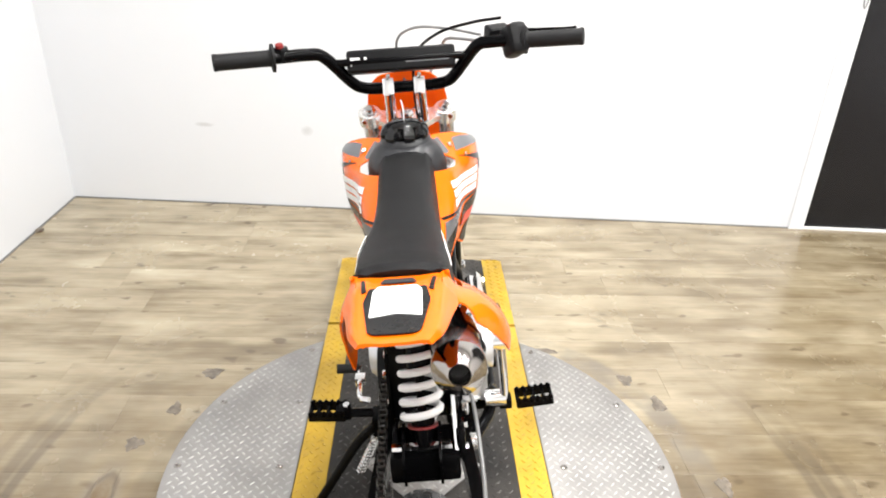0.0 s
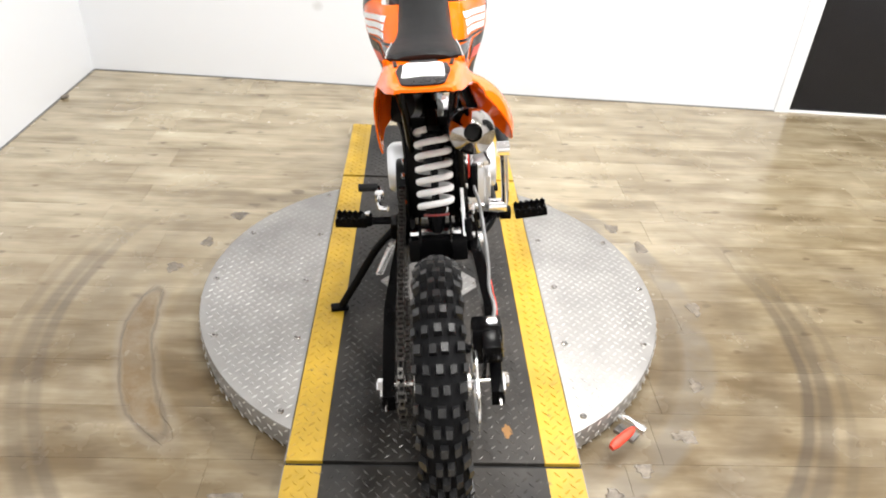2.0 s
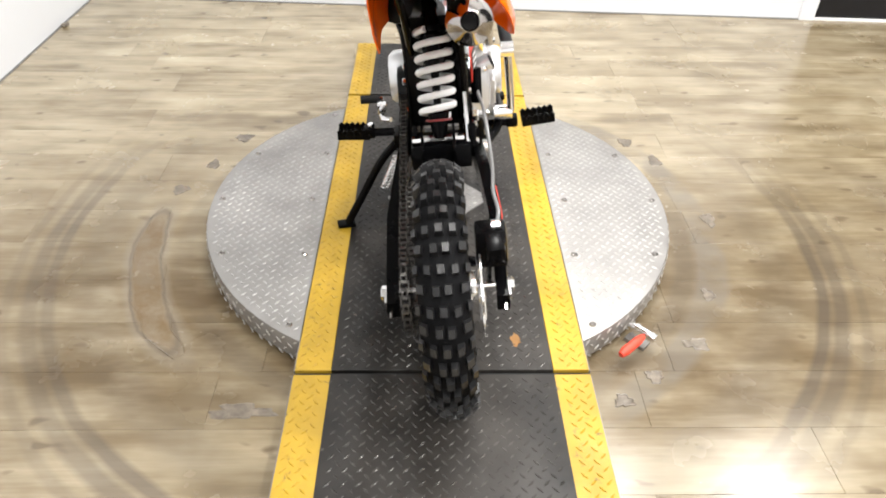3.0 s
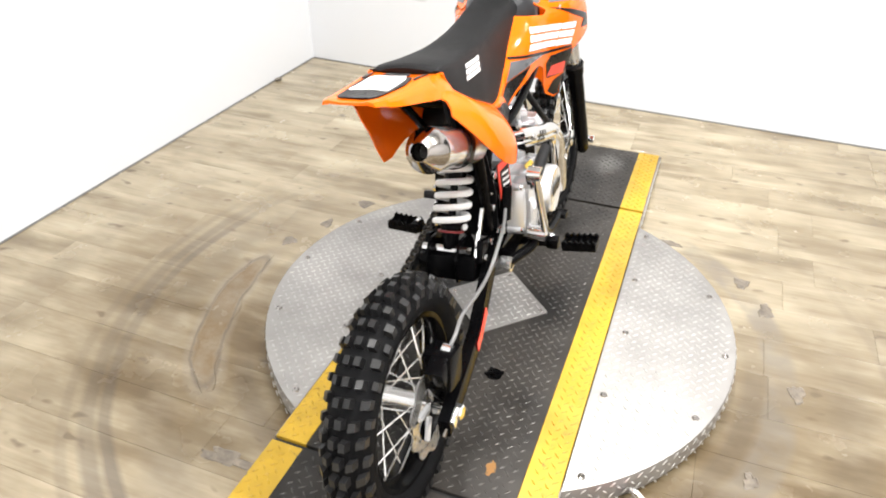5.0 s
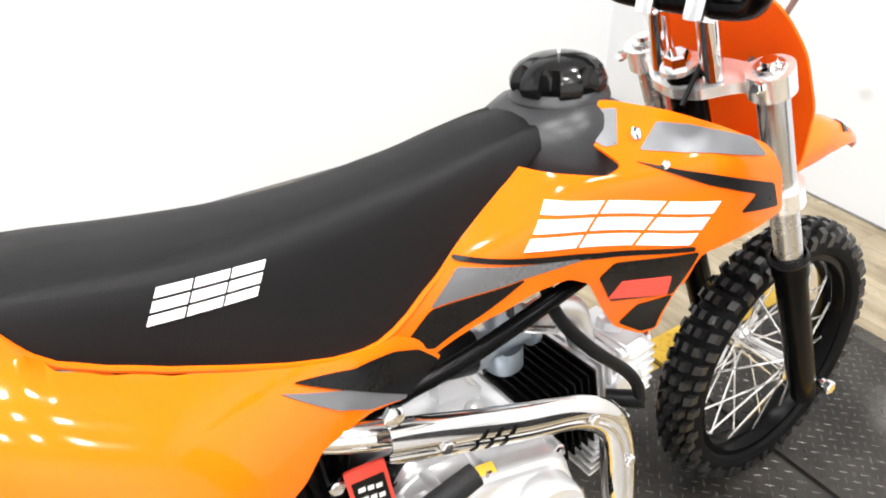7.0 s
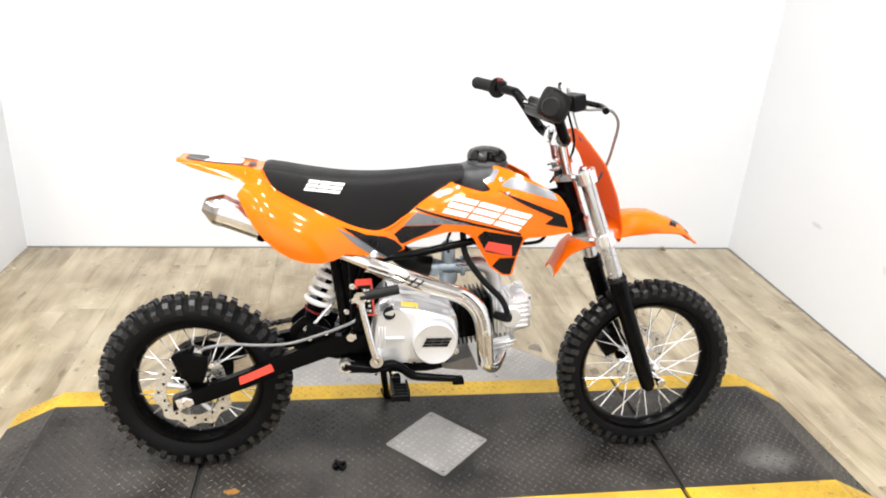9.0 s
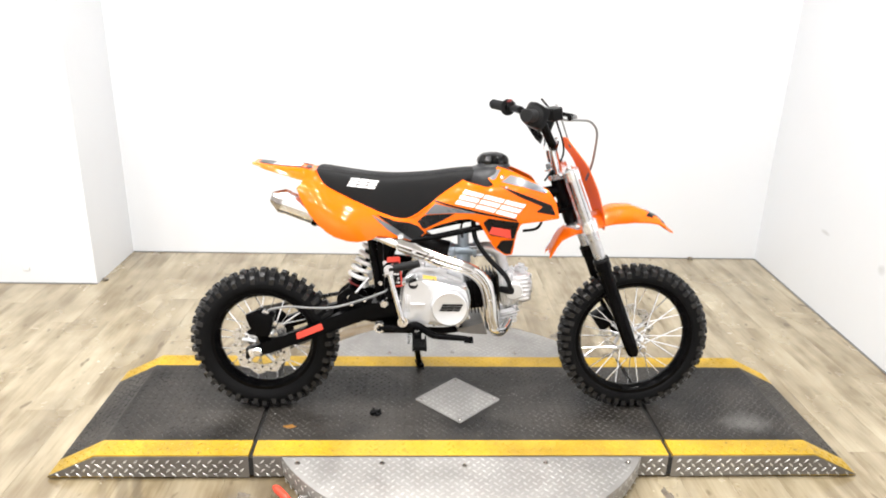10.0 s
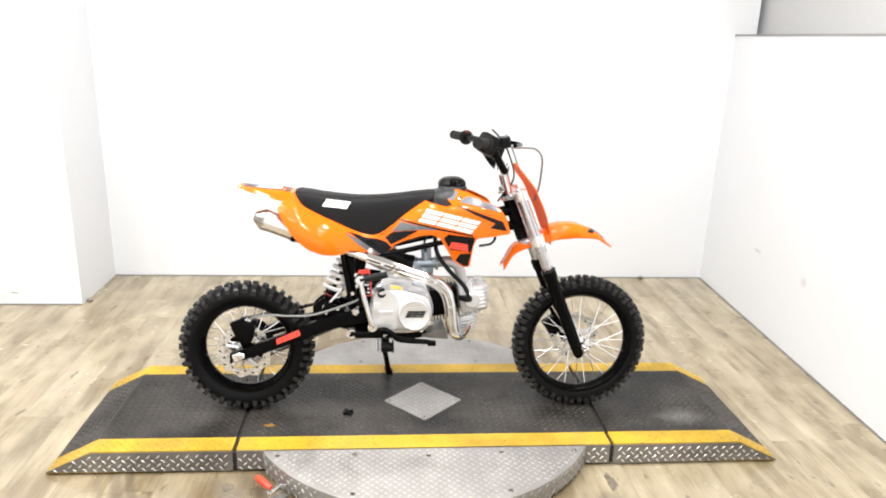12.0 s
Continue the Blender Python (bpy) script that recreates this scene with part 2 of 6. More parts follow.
DECK_BLACK = make_deck_material("black_deck_paint", (0.0185, 0.0165, 0.0145), (0.095, 0.088, 0.080), 0.40, 0.0, 0.035, 0.4, 0.28,
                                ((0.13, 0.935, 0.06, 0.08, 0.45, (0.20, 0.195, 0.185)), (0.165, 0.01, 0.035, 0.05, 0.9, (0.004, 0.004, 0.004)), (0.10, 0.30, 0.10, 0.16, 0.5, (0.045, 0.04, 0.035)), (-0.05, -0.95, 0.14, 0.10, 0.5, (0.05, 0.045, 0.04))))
DECK_YELLOW = make_deck_material("yellow_edge_paint", (0.43, 0.268, 0.015), (0.085, 0.058, 0.018), 0.42, 0.0, 0.065, 0.75)
ALU_PLATE = make_deck_material("aluminium_tread_plate", (0.335, 0.325, 0.312), (0.23, 0.22, 0.205), 0.42, 0.6, 0.01, 0.85)
ALU_RAISED = make_deck_material("polished_tread_lozenge", (0.60, 0.59, 0.57), (0.5, 0.49, 0.47), 0.30, 0.6, 0.0)
WORN_RAISED = make_deck_material("worn_black_lozenge", (0.050, 0.046, 0.042), (0.17, 0.16, 0.15), 0.27, 0.3, 0.05, 0.4)
STEEL_SIDE = make_deck_material("steel_tread_side", (0.20, 0.19, 0.18), (0.10, 0.095, 0.088), 0.42, 0.6, 0.04)
GAP_BLACK = plain("black_rubber_gap", (0.012, 0.012, 0.012), 0.8)
STAIN = plain("grey_floor_blister", (0.150, 0.126, 0.098), 0.34, 0.0, 0.6, 34.0, 90, 0.5)
YELLOW_SPOT = plain("orange_paint_splash", (0.22, 0.10, 0.018), 0.5)
ORANGE = thin_plastic(plain("orange_plastic", (0.95, 0.160, 0.004), 0.10, 0.0, 0.04, 7.0, 160, 0.006, 0.0, spec=0.38), 0.14, (0.95, 0.22, 0.01))
BLACK_PLASTIC = plain("black_plastic", (0.0055, 0.0055, 0.006), 0.36, 0.0, 0.2, 9.0, 260, 0.06, spec=0.13)
SEAT_VINYL = plain("black_seat_vinyl", (0.0055, 0.0055, 0.006), 0.50, 0.0, 0.16, 5.0, 700, 0.35, spec=0.17)
TANK_GREY = plain("dark_grey_tank_plastic", (0.027, 0.0275, 0.030), 0.36, 0.0, 0.15, 6.0, 300, 0.1, spec=0.3)
BLACK_PAINT = plain("black_frame_paint", (0.0022, 0.0022, 0.0025), 0.22, 0.0, 0.2, 9.0, 150, 0.03, spec=0.07)
RUBBER = plain("tyre_rubber", (0.005, 0.005, 0.0055), 0.68, 0.0, 0.3, 10.0, 200, 0.2, spec=0.08)
# paler and glossier than the carcass: lit block tops put into the colour
KNOB_RUBBER = plain("lit_tyre_knob", (0.0125, 0.0125, 0.013), 0.34, 0.0, 0.5, 14.0, 200, 0.2, spec=0.42)
GRIP_RUBBER = plain("grip_rubber", (0.009, 0.009, 0.0095), 0.6, 0.0, 0.2, 12.0, 300, 0.3, spec=0.2)
CHROME = plain("chrome", (0.86, 0.86, 0.87), 0.10, 1.0, 0.04, 9.0, 90, 0.01)
DARK_CHROME = plain("dark_chrome", (0.42, 0.395, 0.375), 0.10, 1.0, 0.1, 9.0, 90, 0.01)
ALLOY = plain("cast_alloy", (0.75, 0.755, 0.77), 0.22, 0.62, 0.05, 8.0, 60, 0.0)
BRIGHT_ALLOY = plain("polished_alloy", (0.90, 0.90, 0.90), 0.20, 0.75, 0.06, 10.0, 200, 0.02)
BRUSHED = plain("brushed_aluminium", (0.88, 0.88, 0.88), 0.18, 0.9, 0.08, 8.0, 180, 0.06)
FORK_TUBE = plain("fork_tube_alloy", (0.60, 0.60, 0.61), 0.26, 0.95, 0.05, 8.0, 120, 0.03)
WHITE_SPRING = plain("white_powder_coat", (0.80, 0.80, 0.80), 0.35, 0.0, 0.05, 10.0, 200, 0.04)
RED_PAINT = plain("red_anodised", (0.16, 0.008, 0.008), 0.35)
RED_GRIP = plain("red_rubber_grip", (0.72, 0.06, 0.03), 0.45, 0.0, 0.12)
WHITE_DECAL = plain("white_decal", (0.82, 0.82, 0.82), 0.30, 0.0, 0.03)
SILVER_DECAL = plain("silver_decal", (0.135, 0.14, 0.15), 0.30, 0.25, 0.03)
BLACK_DECAL = plain("black_decal", (0.004, 0.004, 0.0045), 0.28, 0.0, 0.06, spec=0.25)
RED_DECAL = plain("red_decal", (0.80, 0.075, 0.05), 0.33, 0.0, 0.06)
YELLOW_DECAL = plain("yellow_decal", (0.70, 0.44, 0.03), 0.4, 0.0, 0.05)
HOSE_GREY = plain("grey_brake_hose", (0.19, 0.19, 0.19), 0.35, 0.1, 0.05)
CHAIN_STEEL = plain("oiled_chain_steel", (0.10, 0.095, 0.09), 0.32, 0.85, 0.3)
CLEAR_GREY = plain("carburettor_alloy", (0.34, 0.40, 0.46), 0.32, 0.6, 0.15)

DISC_STEEL = plain("ground_disc_steel", (0.72, 0.715, 0.70), 0.20, 0.85, 0.12, 30.0, 220, 0.05)
CAP_BLACK = plain("glossy_black_cap", (0.005, 0.005, 0.0055), 0.14, 0.0, 0.1, 12.0, 90, 0.01, spec=0.45)
TREAD_DULL = make_deck_material("dull_tread_lozenge", (0.44, 0.43, 0.415), (0.36, 0.35, 0.33), 0.45, 0.45, 0.0)
SHIELD_CHROME = plain("polished_heat_shield", (0.74, 0.73, 0.715), 0.07, 1.0, 0.05, 9.0, 90, 0.01)
ORANGE_MATT = thin_plastic(plain("satin_orange_plastic", (0.93, 0.19, 0.006), 0.45, 0.0, 0.04, 7.0, 160, 0.006, 0.0, spec=0.15), 0.35, (0.95, 0.24, 0.012))
JOINT_GREY = plain("grey_joint", (0.16, 0.16, 0.16), 0.7)


# ---- mesh helpers ----
def mesh_of(bm, name, material, smooth=40):
    data = bpy.data.meshes.new(name)
    bmesh.ops.recalc_face_normals(bm, faces=bm.faces)
    bm.to_mesh(data)
    bm.free()
    data.materials.append(material)
    if smooth:
        data.shade_smooth()
        data.set_sharp_from_angle(angle=radians(smooth))
    return data


def part(name, bm, material, parent, label="", smooth=40):
    ob = new(name, mesh_of(bm, name, material, smooth))
    ob.parent = parent
    if label:
        tagged(ob, label)
    return ob


def thing(name, label, category, m=None, group="", kind=""):
    ob = tagged(new(name), label, category, group, kind)
    if m is not None:
        ob.matrix_basis = m
    return ob


def solid(name, bm, material, label, category, kind="structure", smooth=0):
    return tagged(new(name, mesh_of(bm, name, material, smooth)), label, category, "", kind)


def spline(points, per=6):
    """Catmull-Rom curve through points."""
    pts = [Vector(p) for p in points]
    pts = [2 * pts[0] - pts[1]] + pts + [2 * pts[-1] - pts[-2]]
    out = []
    for a, b, c, d in zip(pts, pts[1:], pts[2:], pts[3:]):
        for i in range(per):
            t = i / per
            out.append(0.5 * (2 * b + (c - a) * t + (2 * a - 5 * b + 4 * c - d) * t * t + (3 * b - a - 3 * c + d) * t ** 3))
    return out + [pts[-2]]


def loft(bm, rings, closed=True, caps=True):
    """Skin a row of rings with the same number of points."""
    rows = [[bm.verts.new(p) for p in ring] for ring in rings]
    count = len(rows[0])
    for a, b in zip(rows, rows[1:]):
        for i in range(count if closed else count - 1):
            j = (i + 1) % count
            bm.faces.new((a[i], a[j], b[j], b[i]))
    if caps and closed:
        bm.faces.new(rows[0][::-1])
        bm.faces.new(rows[-1])
    return bm


def tube(points, radius, sides=10, per=6, bm=None, caps=True):
    """A round tube along a smooth line; radius may be one number or a list along the points."""
    bm = bm or bmesh.new()
    line = spline(points, per) if per else [Vector(p) for p in points]
    if isinstance(radius, (int, float)):
        radii = [radius] * len(line)
    else:
        radii = [float(r) for r in np.interp(np.linspace(0, len(radius) - 1, len(line)), range(len(radius)), radius)]
    rings, side = [], None
    for i, p in enumerate(line):
        way = (line[min(i + 1, len(line) - 1)] - line[max(i - 1, 0)]).normalized()
        if side is None:
            side = way.orthogonal().normalized()
        side = (side - way * side.dot(way)).normalized()
        up = way.cross(side)
        rings.append([p + radii[i] * (math.cos(k * math.tau / sides) * side + math.sin(k * math.tau / sides) * up) for k in range(sides)])
    return loft(bm, rings, True, caps)


def turned(profile, axis_from, axis_way, sides=28, bm=None, caps=False):
    """A lathe: profile rows of (along, radius) round an axis."""
    bm = bm or bmesh.new()
    start, way = Vector(axis_from), Vector(axis_way).normalized()
    side = way.orthogonal().normalized()
    up = way.cross(side)
    rings = [[start + way * a + r * (math.cos(k * math.tau / sides) * side + math.sin(k * math.tau / sides) * up) for k in range(sides)] for a, r in profile]
    return loft(bm, rings, True, caps)


def box(size, at=(0, 0, 0), turn=(0, 0, 0), bevel=0.0, bm=None, segments=2):
    bm = bm or bmesh.new()
    made = bmesh.ops.create_cube(bm, size=1.0, matrix=pose(*at, *turn) @ Matrix.Diagonal((*size, 1)))
    if bevel:
        edges = {e for v in made["verts"] for e in v.link_edges}
        bmesh.ops.bevel(bm, geom=list(edges), offset=bevel, segments=segments, affect="EDGES", profile=0.7)
    return bm


def rounded(outline, rad=0.006, steps=3):
    """Round the corners of a flat outline."""
    out = []
    pts = [Vector(p) for p in outline]
    for i, p in enumerate(pts):
        a, b = pts[i - 1] - p, pts[(i + 1) % len(pts)] - p
        ra, rb = min(rad, a.length * 0.45), min(rad, b.length * 0.45)
        s, e = p + a.normalized() * ra, p + b.normalized() * rb
        for k in range(steps + 1):
            t = k / steps
            out.append((1 - t) ** 2 * s + 2 * t * (1 - t) * p + t * t * e)
    return out


def sheet(outline, lay, thick, step=0.025, rad=0.006, bm=None, rim=0.0):
    """A shell cut to an outline in (u, v); lay(u, v) sets it in space; thick: thickness; rim: inward fold of the edge."""
    own = bmesh.new()
    pts = rounded(outline, rad) if rad else [Vector(p) for p in outline]
    face = own.faces.new([own.verts.new((p[0], p[1], 0)) for p in pts])
    if len(own.verts) < 3:
        raise ValueError("empty outline")
    us, vs = [p[0] for p in pts], [p[1] for p in pts]
    for axis, lo, hi in ((0, min(us), max(us)), (1, min(vs), max(vs))):
        at = math.floor(lo / step) * step + step
        while at < hi:
            co, no = ((at, 0, 0), (1, 0, 0)) if axis == 0 else ((0, at, 0), (0, 1, 0))
            bmesh.ops.bisect_plane(own, geom=own.verts[:] + own.edges[:] + own.faces[:], plane_co=co, plane_no=no)
            at += step
    bmesh.ops.triangulate(own, faces=[f for f in own.faces if len(f.verts) > 4])
    own.normal_update()
    top = {v: Vector(lay(v.co.x, v.co.y)) for v in own.verts}
    eps = 1e-3
    low = {}
    for v in own.verts:
        du = Vector(lay(v.co.x + eps, v.co.y)) - top[v]
        dv = Vector(lay(v.co.x, v.co.y + eps)) - top[v]
        low[v] = top[v] - du.cross(dv).normalized() * thick
    out = bm or bmesh.new()
    up = {v: out.verts.new(top[v]) for v in own.verts}
    dn = {v: out.verts.new(low[v]) for v in own.verts}
    for f in own.faces:
        out.faces.new([up[v] for v in f.verts])
        out.faces.new([dn[v] for v in reversed(f.verts)])
    for e in own.edges:
        if len(e.link_faces) == 1:
            a, b = e.verts
            out.faces.new((up[a], up[b], dn[b], dn[a]))
    own.free()
    return out


def ease(t):
    t = max(0.0, min(1.0, t))
    return t * t * (3 - 2 * t)


def line_of(rows):
    """A smooth curve y(x) through rows, as a function."""
    xs, ys = [r[0] for r in rows], [r[1] for r in rows]

    def at(x):
        i = max(0, min(len(xs) - 2, int(np.searchsorted(xs, x)) - 1))
        t = max(0.0, min(1.0, (x - xs[i]) / (xs[i + 1] - xs[i])))
        p0, p1, p2, p3 = ys[max(i - 1, 0)], ys[i], ys[i + 1], ys[min(i + 2, len(ys) - 1)]
        return 0.5 * (2 * p1 + (p2 - p0) * t + (2 * p0 - 5 * p1 + 4 * p2 - p3) * t * t + (3 * p1 - p0 - 3 * p2 + p3) * t ** 3)

    return at


def soft_line(rows, spread=0.02):
    """As line_of, with the kinks blurred over a spread."""
    rough_line = line_of(rows)
    lo, hi = rows[0][0], rows[-1][0]
    xs = np.linspace(lo, hi, 160)
    ys = np.array([rough_line(x) for x in xs])
    reach = 3 * spread
    far = np.linspace(-reach, reach, 25)
    weight = np.exp(-(far / spread) ** 2 / 2)
    out = np.array([sum(w * (np.interp(x + f, xs, ys) + 0.0) for w, f in zip(weight, far)) / weight.sum() for x in xs])
    return lambda x: float(np.interp(x, xs, out))


def bolt_head(at, way, radius=0.006, high=0.005, bm=None):
    return turned([(0, radius), (high * 0.8, radius), (high, radius * 0.8), (high, 0.0005)], at, way, 6, bm)


# ---- room ----
LEFT, FRONT, RIGHT, REAR = -1.633, 1.813, 3.4, -4.2
NORTH = pose(LEFT, FRONT, 0, 0, 0, -3.43)  # the north wall is not square to the west wall; its x runs along the wall from the corner
PILLAR_X, PILLAR_Y = -1.17, -1.69
T = 0.12


def slab(name, lo, hi, material, label, category, m=None):
    size = [b - a for a, b in zip(lo, hi)]
    mid = [(a + b) / 2 for a, b in zip(lo, hi)]
    ob = solid(name, box(size, mid), material, label, category)
    if m is not None:
        ob.matrix_basis = m
    return ob


floor = slab("floor", (LEFT - T, REAR - T, -0.12), (RIGHT + T, FRONT + 1.2, -0.0045), GAP_BLACK, "worn wood-look vinyl plank floor with tyre marks", "floor")
slab("wall_west", (LEFT - T, PILLAR_Y, -0.0045), (LEFT, FRONT + T, CEILING), WALL_PAINT, "plain white painted wall behind the turntable", "wall")
slab("wall_pillar", (LEFT - T, REAR, -0.0045), (PILLAR_X, PILLAR_Y, CEILING), WALL_PAINT, "white painted wall that steps forward", "wall")
DOOR_X = 3.414  # along the north wall, where the black door begins
slab("wall_north", (0, 0, -0.0045), (DOOR_X - 0.068, T, 1.44), WALL_PAINT, "white painted half-height wall with scuffs", "wall", NORTH)
slab("wall_north_upper", (-0.1, 0.16, -0.0045), (5.2, 0.16 + T, CEILING), GREY_PAINT, "grey wall set back above the white wall", "wall", NORTH)
slab("wall_east", (RIGHT, REAR - T, -0.0045), (RIGHT + T, FRONT + 0.16 + T, CEILING), BACK_PAINT, "plain white wall that closes the room", "wall")
slab("wall_south", (LEFT - T, REAR - T, -0.0045), (RIGHT, REAR, CEILING), BACK_PAINT, "plain white wall that closes the room", "wall")
slab("ceiling", (LEFT - T, REAR - T, CEILING), (RIGHT + T, FRONT + 1.2, CEILING + 0.1), CEILING_PAINT, "plain white ceiling with round lamps", "ceiling")
slab("wall_cap", (0, -0.004, 1.44), (DOOR_X - 0.068, 0.158, 1.448), CAP_GREY, "thin grey cap along the top of the half wall", "trim", NORTH)
slab("door_jamb", (DOOR_X - 0.068, -0.012, -0.0045), (DOOR_X, T, 2.3), WALL_PAINT, "narrow white door jamb", "trim", NORTH)
dark_door = thing("black_sliding_door", "tall glossy black door panel in a white jamb", "door", NORTH @ pose(DOOR_X, 0, 0))
part("panel", box((1.2, 0.04, 2.25), (0.6, 0.03, 1.135), bevel=0.004), DOOR_BLACK, dark_door, smooth=0)
part("bottom_rail", box((1.2, 0.014, 0.010), (0.6, 0.0, 0.005)), WHITE_METAL, dark_door, smooth=0)
cord = thing("hanging_cord", "thin grey cord hanging beside the door jamb", "cord", NORTH @ pose(DOOR_X - 0.033, -0.02, 0))
part("cord", tube([(0.02, 0, 2.2), (0.0, 0, 1.6), (-0.012, -0.004, 1.15), (0.012, -0.004, 0.98), (0.03, 0, 1.12)], 0.0025, 6), HOSE_GREY, cord)
outlet = thing("wall_plate", "small white blank wall plate", "wall plate", pose(PILLAR_X, -2.014, 0.085))
part("cover", box((0.006, 0.03, 0.03), (0.003, 0, 0), bevel=0.002), WHITE_METAL, outlet)

# dark joint between wall and floor
for name, lo, hi, m in (
    ("baseboard_west", (LEFT, PILLAR_Y, 0.0), (LEFT + 0.006, FRONT - 0.008, 0.004), None),
    ("baseboard_north", (0.006, -0.006, 0.0), (DOOR_X - 0.068, 0, 0.005), NORTH),
    ("baseboard_pillar", (PILLAR_X, REAR, 0.0), (PILLAR_X + 0.006, PILLAR_Y, 0.005), None),
):
    slab(name, lo, hi, JOINT_GREY, "dark joint between wall and floor", "trim", m)


def ceiling_lamp():
    lamp = thing("ceiling_lamp", "round white ceiling lamp", "ceiling lamp", pose(*LAMP_SPOTS[0], CEILING), "round ceiling lamps")
    part("body", turned([(0, 0.14), (0.05, 0.14), (0.06, 0.13), (0.06, 0.115)], (0, 0, 0), (0, 0, -1), 24), WHITE_METAL, lamp)
    part("diffuser", turned([(0.058, 0.0005), (0.058, 0.115)], (0, 0, 0), (0, 0, -1), 24), GLOW, lamp)
    return lamp


first_lamp = ceiling_lamp()
for spot in LAMP_SPOTS[1:]:
    copy_thing(first_lamp, pose(*spot, CEILING))


# ---- turntable and ramps ----
DISC_R, DECK_TOP, HALF, INNER, SEAM = 0.617, 0.082, 0.302, 0.228, 0.625
TREAD = 0.0195


def lozenges(spots, lift, size=1.0):
    """Raised lozenges of a tread plate: spots of (place, along, across, up)."""
    verts, faces = [], []
    for p, u, v, n in spots:
        b = len(verts)
        verts += [p + u * 0.0092 * size, p + v * 0.0028 * size, p - u * 0.0092 * size, p - v * 0.0028 * size, p + u * 0.0045 * size + n * lift, p - u * 0.0045 * size + n * lift]
        faces += [(b, b + 1, b + 4), (b + 3, b, b + 4), (b + 1, b + 2, b + 5, b + 4), (b + 2, b + 3, b + 4, b + 5)]
    return verts, faces


def tread(name, spots, material, parent, lift=0.0016, size=1.0):
    verts, faces = lozenges(spots, lift, size)
    data = bpy.data.meshes.new(name)
    data.from_pydata([tuple(v) for v in verts], [], faces)
    data.materials.append(material)
    ob = tagged(new(name, data), "raised lozenges of the tread plate", "", "", "stuff")
    ob.parent = parent
    return ob


def tread_grid(lo_u, hi_u, lo_v, hi_v, place, keep=lambda u, v: True, step=TREAD):
    """Lozenges that point by turns along both ways of a slanted lattice in (u, v); place gives a point."""
    spots = []
    r = math.sqrt(0.5)
    reach = [(u + v) * r for u in (lo_u, hi_u) for v in (lo_v, hi_v)], [(v - u) * r for u in (lo_u, hi_u) for v in (lo_v, hi_v)]
    spans = [range(int(min(q) / step) - 1, int(max(q) / step) + 2) for q in reach]
    near = [((i - j) * step * r, (i + j + 1) * step * r, (i + j) % 2) for i in spans[0] for j in spans[1]]
    for u, v, odd in near:
        if not (lo_u + 0.009 < u < hi_u - 0.009 and lo_v + 0.009 < v < hi_v - 0.009 and keep(u, v)):
            continue
        p = Vector(place(u, v))
        du = (Vector(place(u + 1e-3, v)) - p).normalized()
        dv = (Vector(place(u, v + 1e-3)) - p).normalized()
        sign = 1 if odd else -1
        spots.append((p, (du + sign * dv).normalized(), (dv - sign * du).normalized(), du.cross(dv).normalized()))
    return spots


table = thing("motorcycle_turntable", "round aluminium tread-plate turntable with a black and yellow deck", "turntable")
disc_bm = turned([(0.012, DISC_R - 0.004), (0.070, DISC_R), (0.0765, DISC_R - 0.0015), (0.078, DISC_R - 0.005), (0.078, 0.001)], (0, 0, 0), (0, 0, 1), 96)
part("disc", disc_bm, ALU_PLATE, table, "silver aluminium tread-plate disc", 30)
part("skirt", turned([(0.0, DISC_R - 0.03), (0.012, DISC_R - 0.03)], (0, 0, 0), (0, 0, 1), 64), GAP_BLACK, table)


def deck_piece(name, y0, y1, x0, x1, material, parent, z=None, label=""):
    bm = box((x1 - x0, y1 - y0, 0.074), ((x0 + x1) / 2, (y0 + y1) / 2, DECK_TOP - 0.037), bevel=0.0012, segments=1)
    return part(name, bm, material, parent, label, 30)


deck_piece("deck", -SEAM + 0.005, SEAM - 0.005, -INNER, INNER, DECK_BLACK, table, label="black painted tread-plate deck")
for sgn in (-1, 1):
    a, b = sorted((sgn * INNER, sgn * HALF))
    deck_piece("edge_stripe", -SEAM + 0.005, SEAM - 0.005, a, b, DECK_YELLOW, table, label="yellow painted edge stripe")
    bm = box((0.003, 2 * SEAM - 0.012, 0.068), (sgn * (HALF + 0.0015), 0, DECK_TOP - 0.038))
    part("side_plate", bm, STEEL_SIDE, table, smooth=0)
    far = lambda u, v, s=sgn: (s * (HALF + 0.003), s * u, v)
    tread("side_tread", tread_grid(-SEAM, SEAM, 0.002, 0.079, far, lambda u, v: abs(u) > math.sqrt(DISC_R ** 2 - HALF ** 2), 0.0215), ALU_RAISED, table, 0.002, 1.15)
flat = lambda u, v: (u, v, DECK_TOP)
diamond = lambda u, v: abs(u) + abs(v) < 0.165
tread("deck_tread", tread_grid(-INNER, INNER, -SEAM, SEAM, flat, lambda u, v: not diamond(u, v)), WORN_RAISED, table)
for sgn in (-1, 1):
    a, b = sorted((sgn * INNER, sgn * HALF))
    tread("stripe_tread", tread_grid(a, b, -SEAM, SEAM, flat), DECK_YELLOW, table, 0.0024)
tread("disc_tread", tread_grid(-DISC_R, DISC_R, -DISC_R, DISC_R, lambda u, v: (u, v, 0.078),
                               lambda u, v: abs(u) > HALF + 0.015 and math.hypot(u, v) < DISC_R - 0.014), TREAD_DULL, table, 0.0014)
tread("rim_tread", tread_grid(0, DISC_R * math.tau - 0.02, 0.0, 0.085, lambda u, v: (DISC_R * math.cos(u / DISC_R), DISC_R * math.sin(u / DISC_R), v),
                              lambda u, v: abs(math.cos(u / DISC_R)) > HALF / DISC_R + 0.02, 0.0235), ALU_RAISED, table)
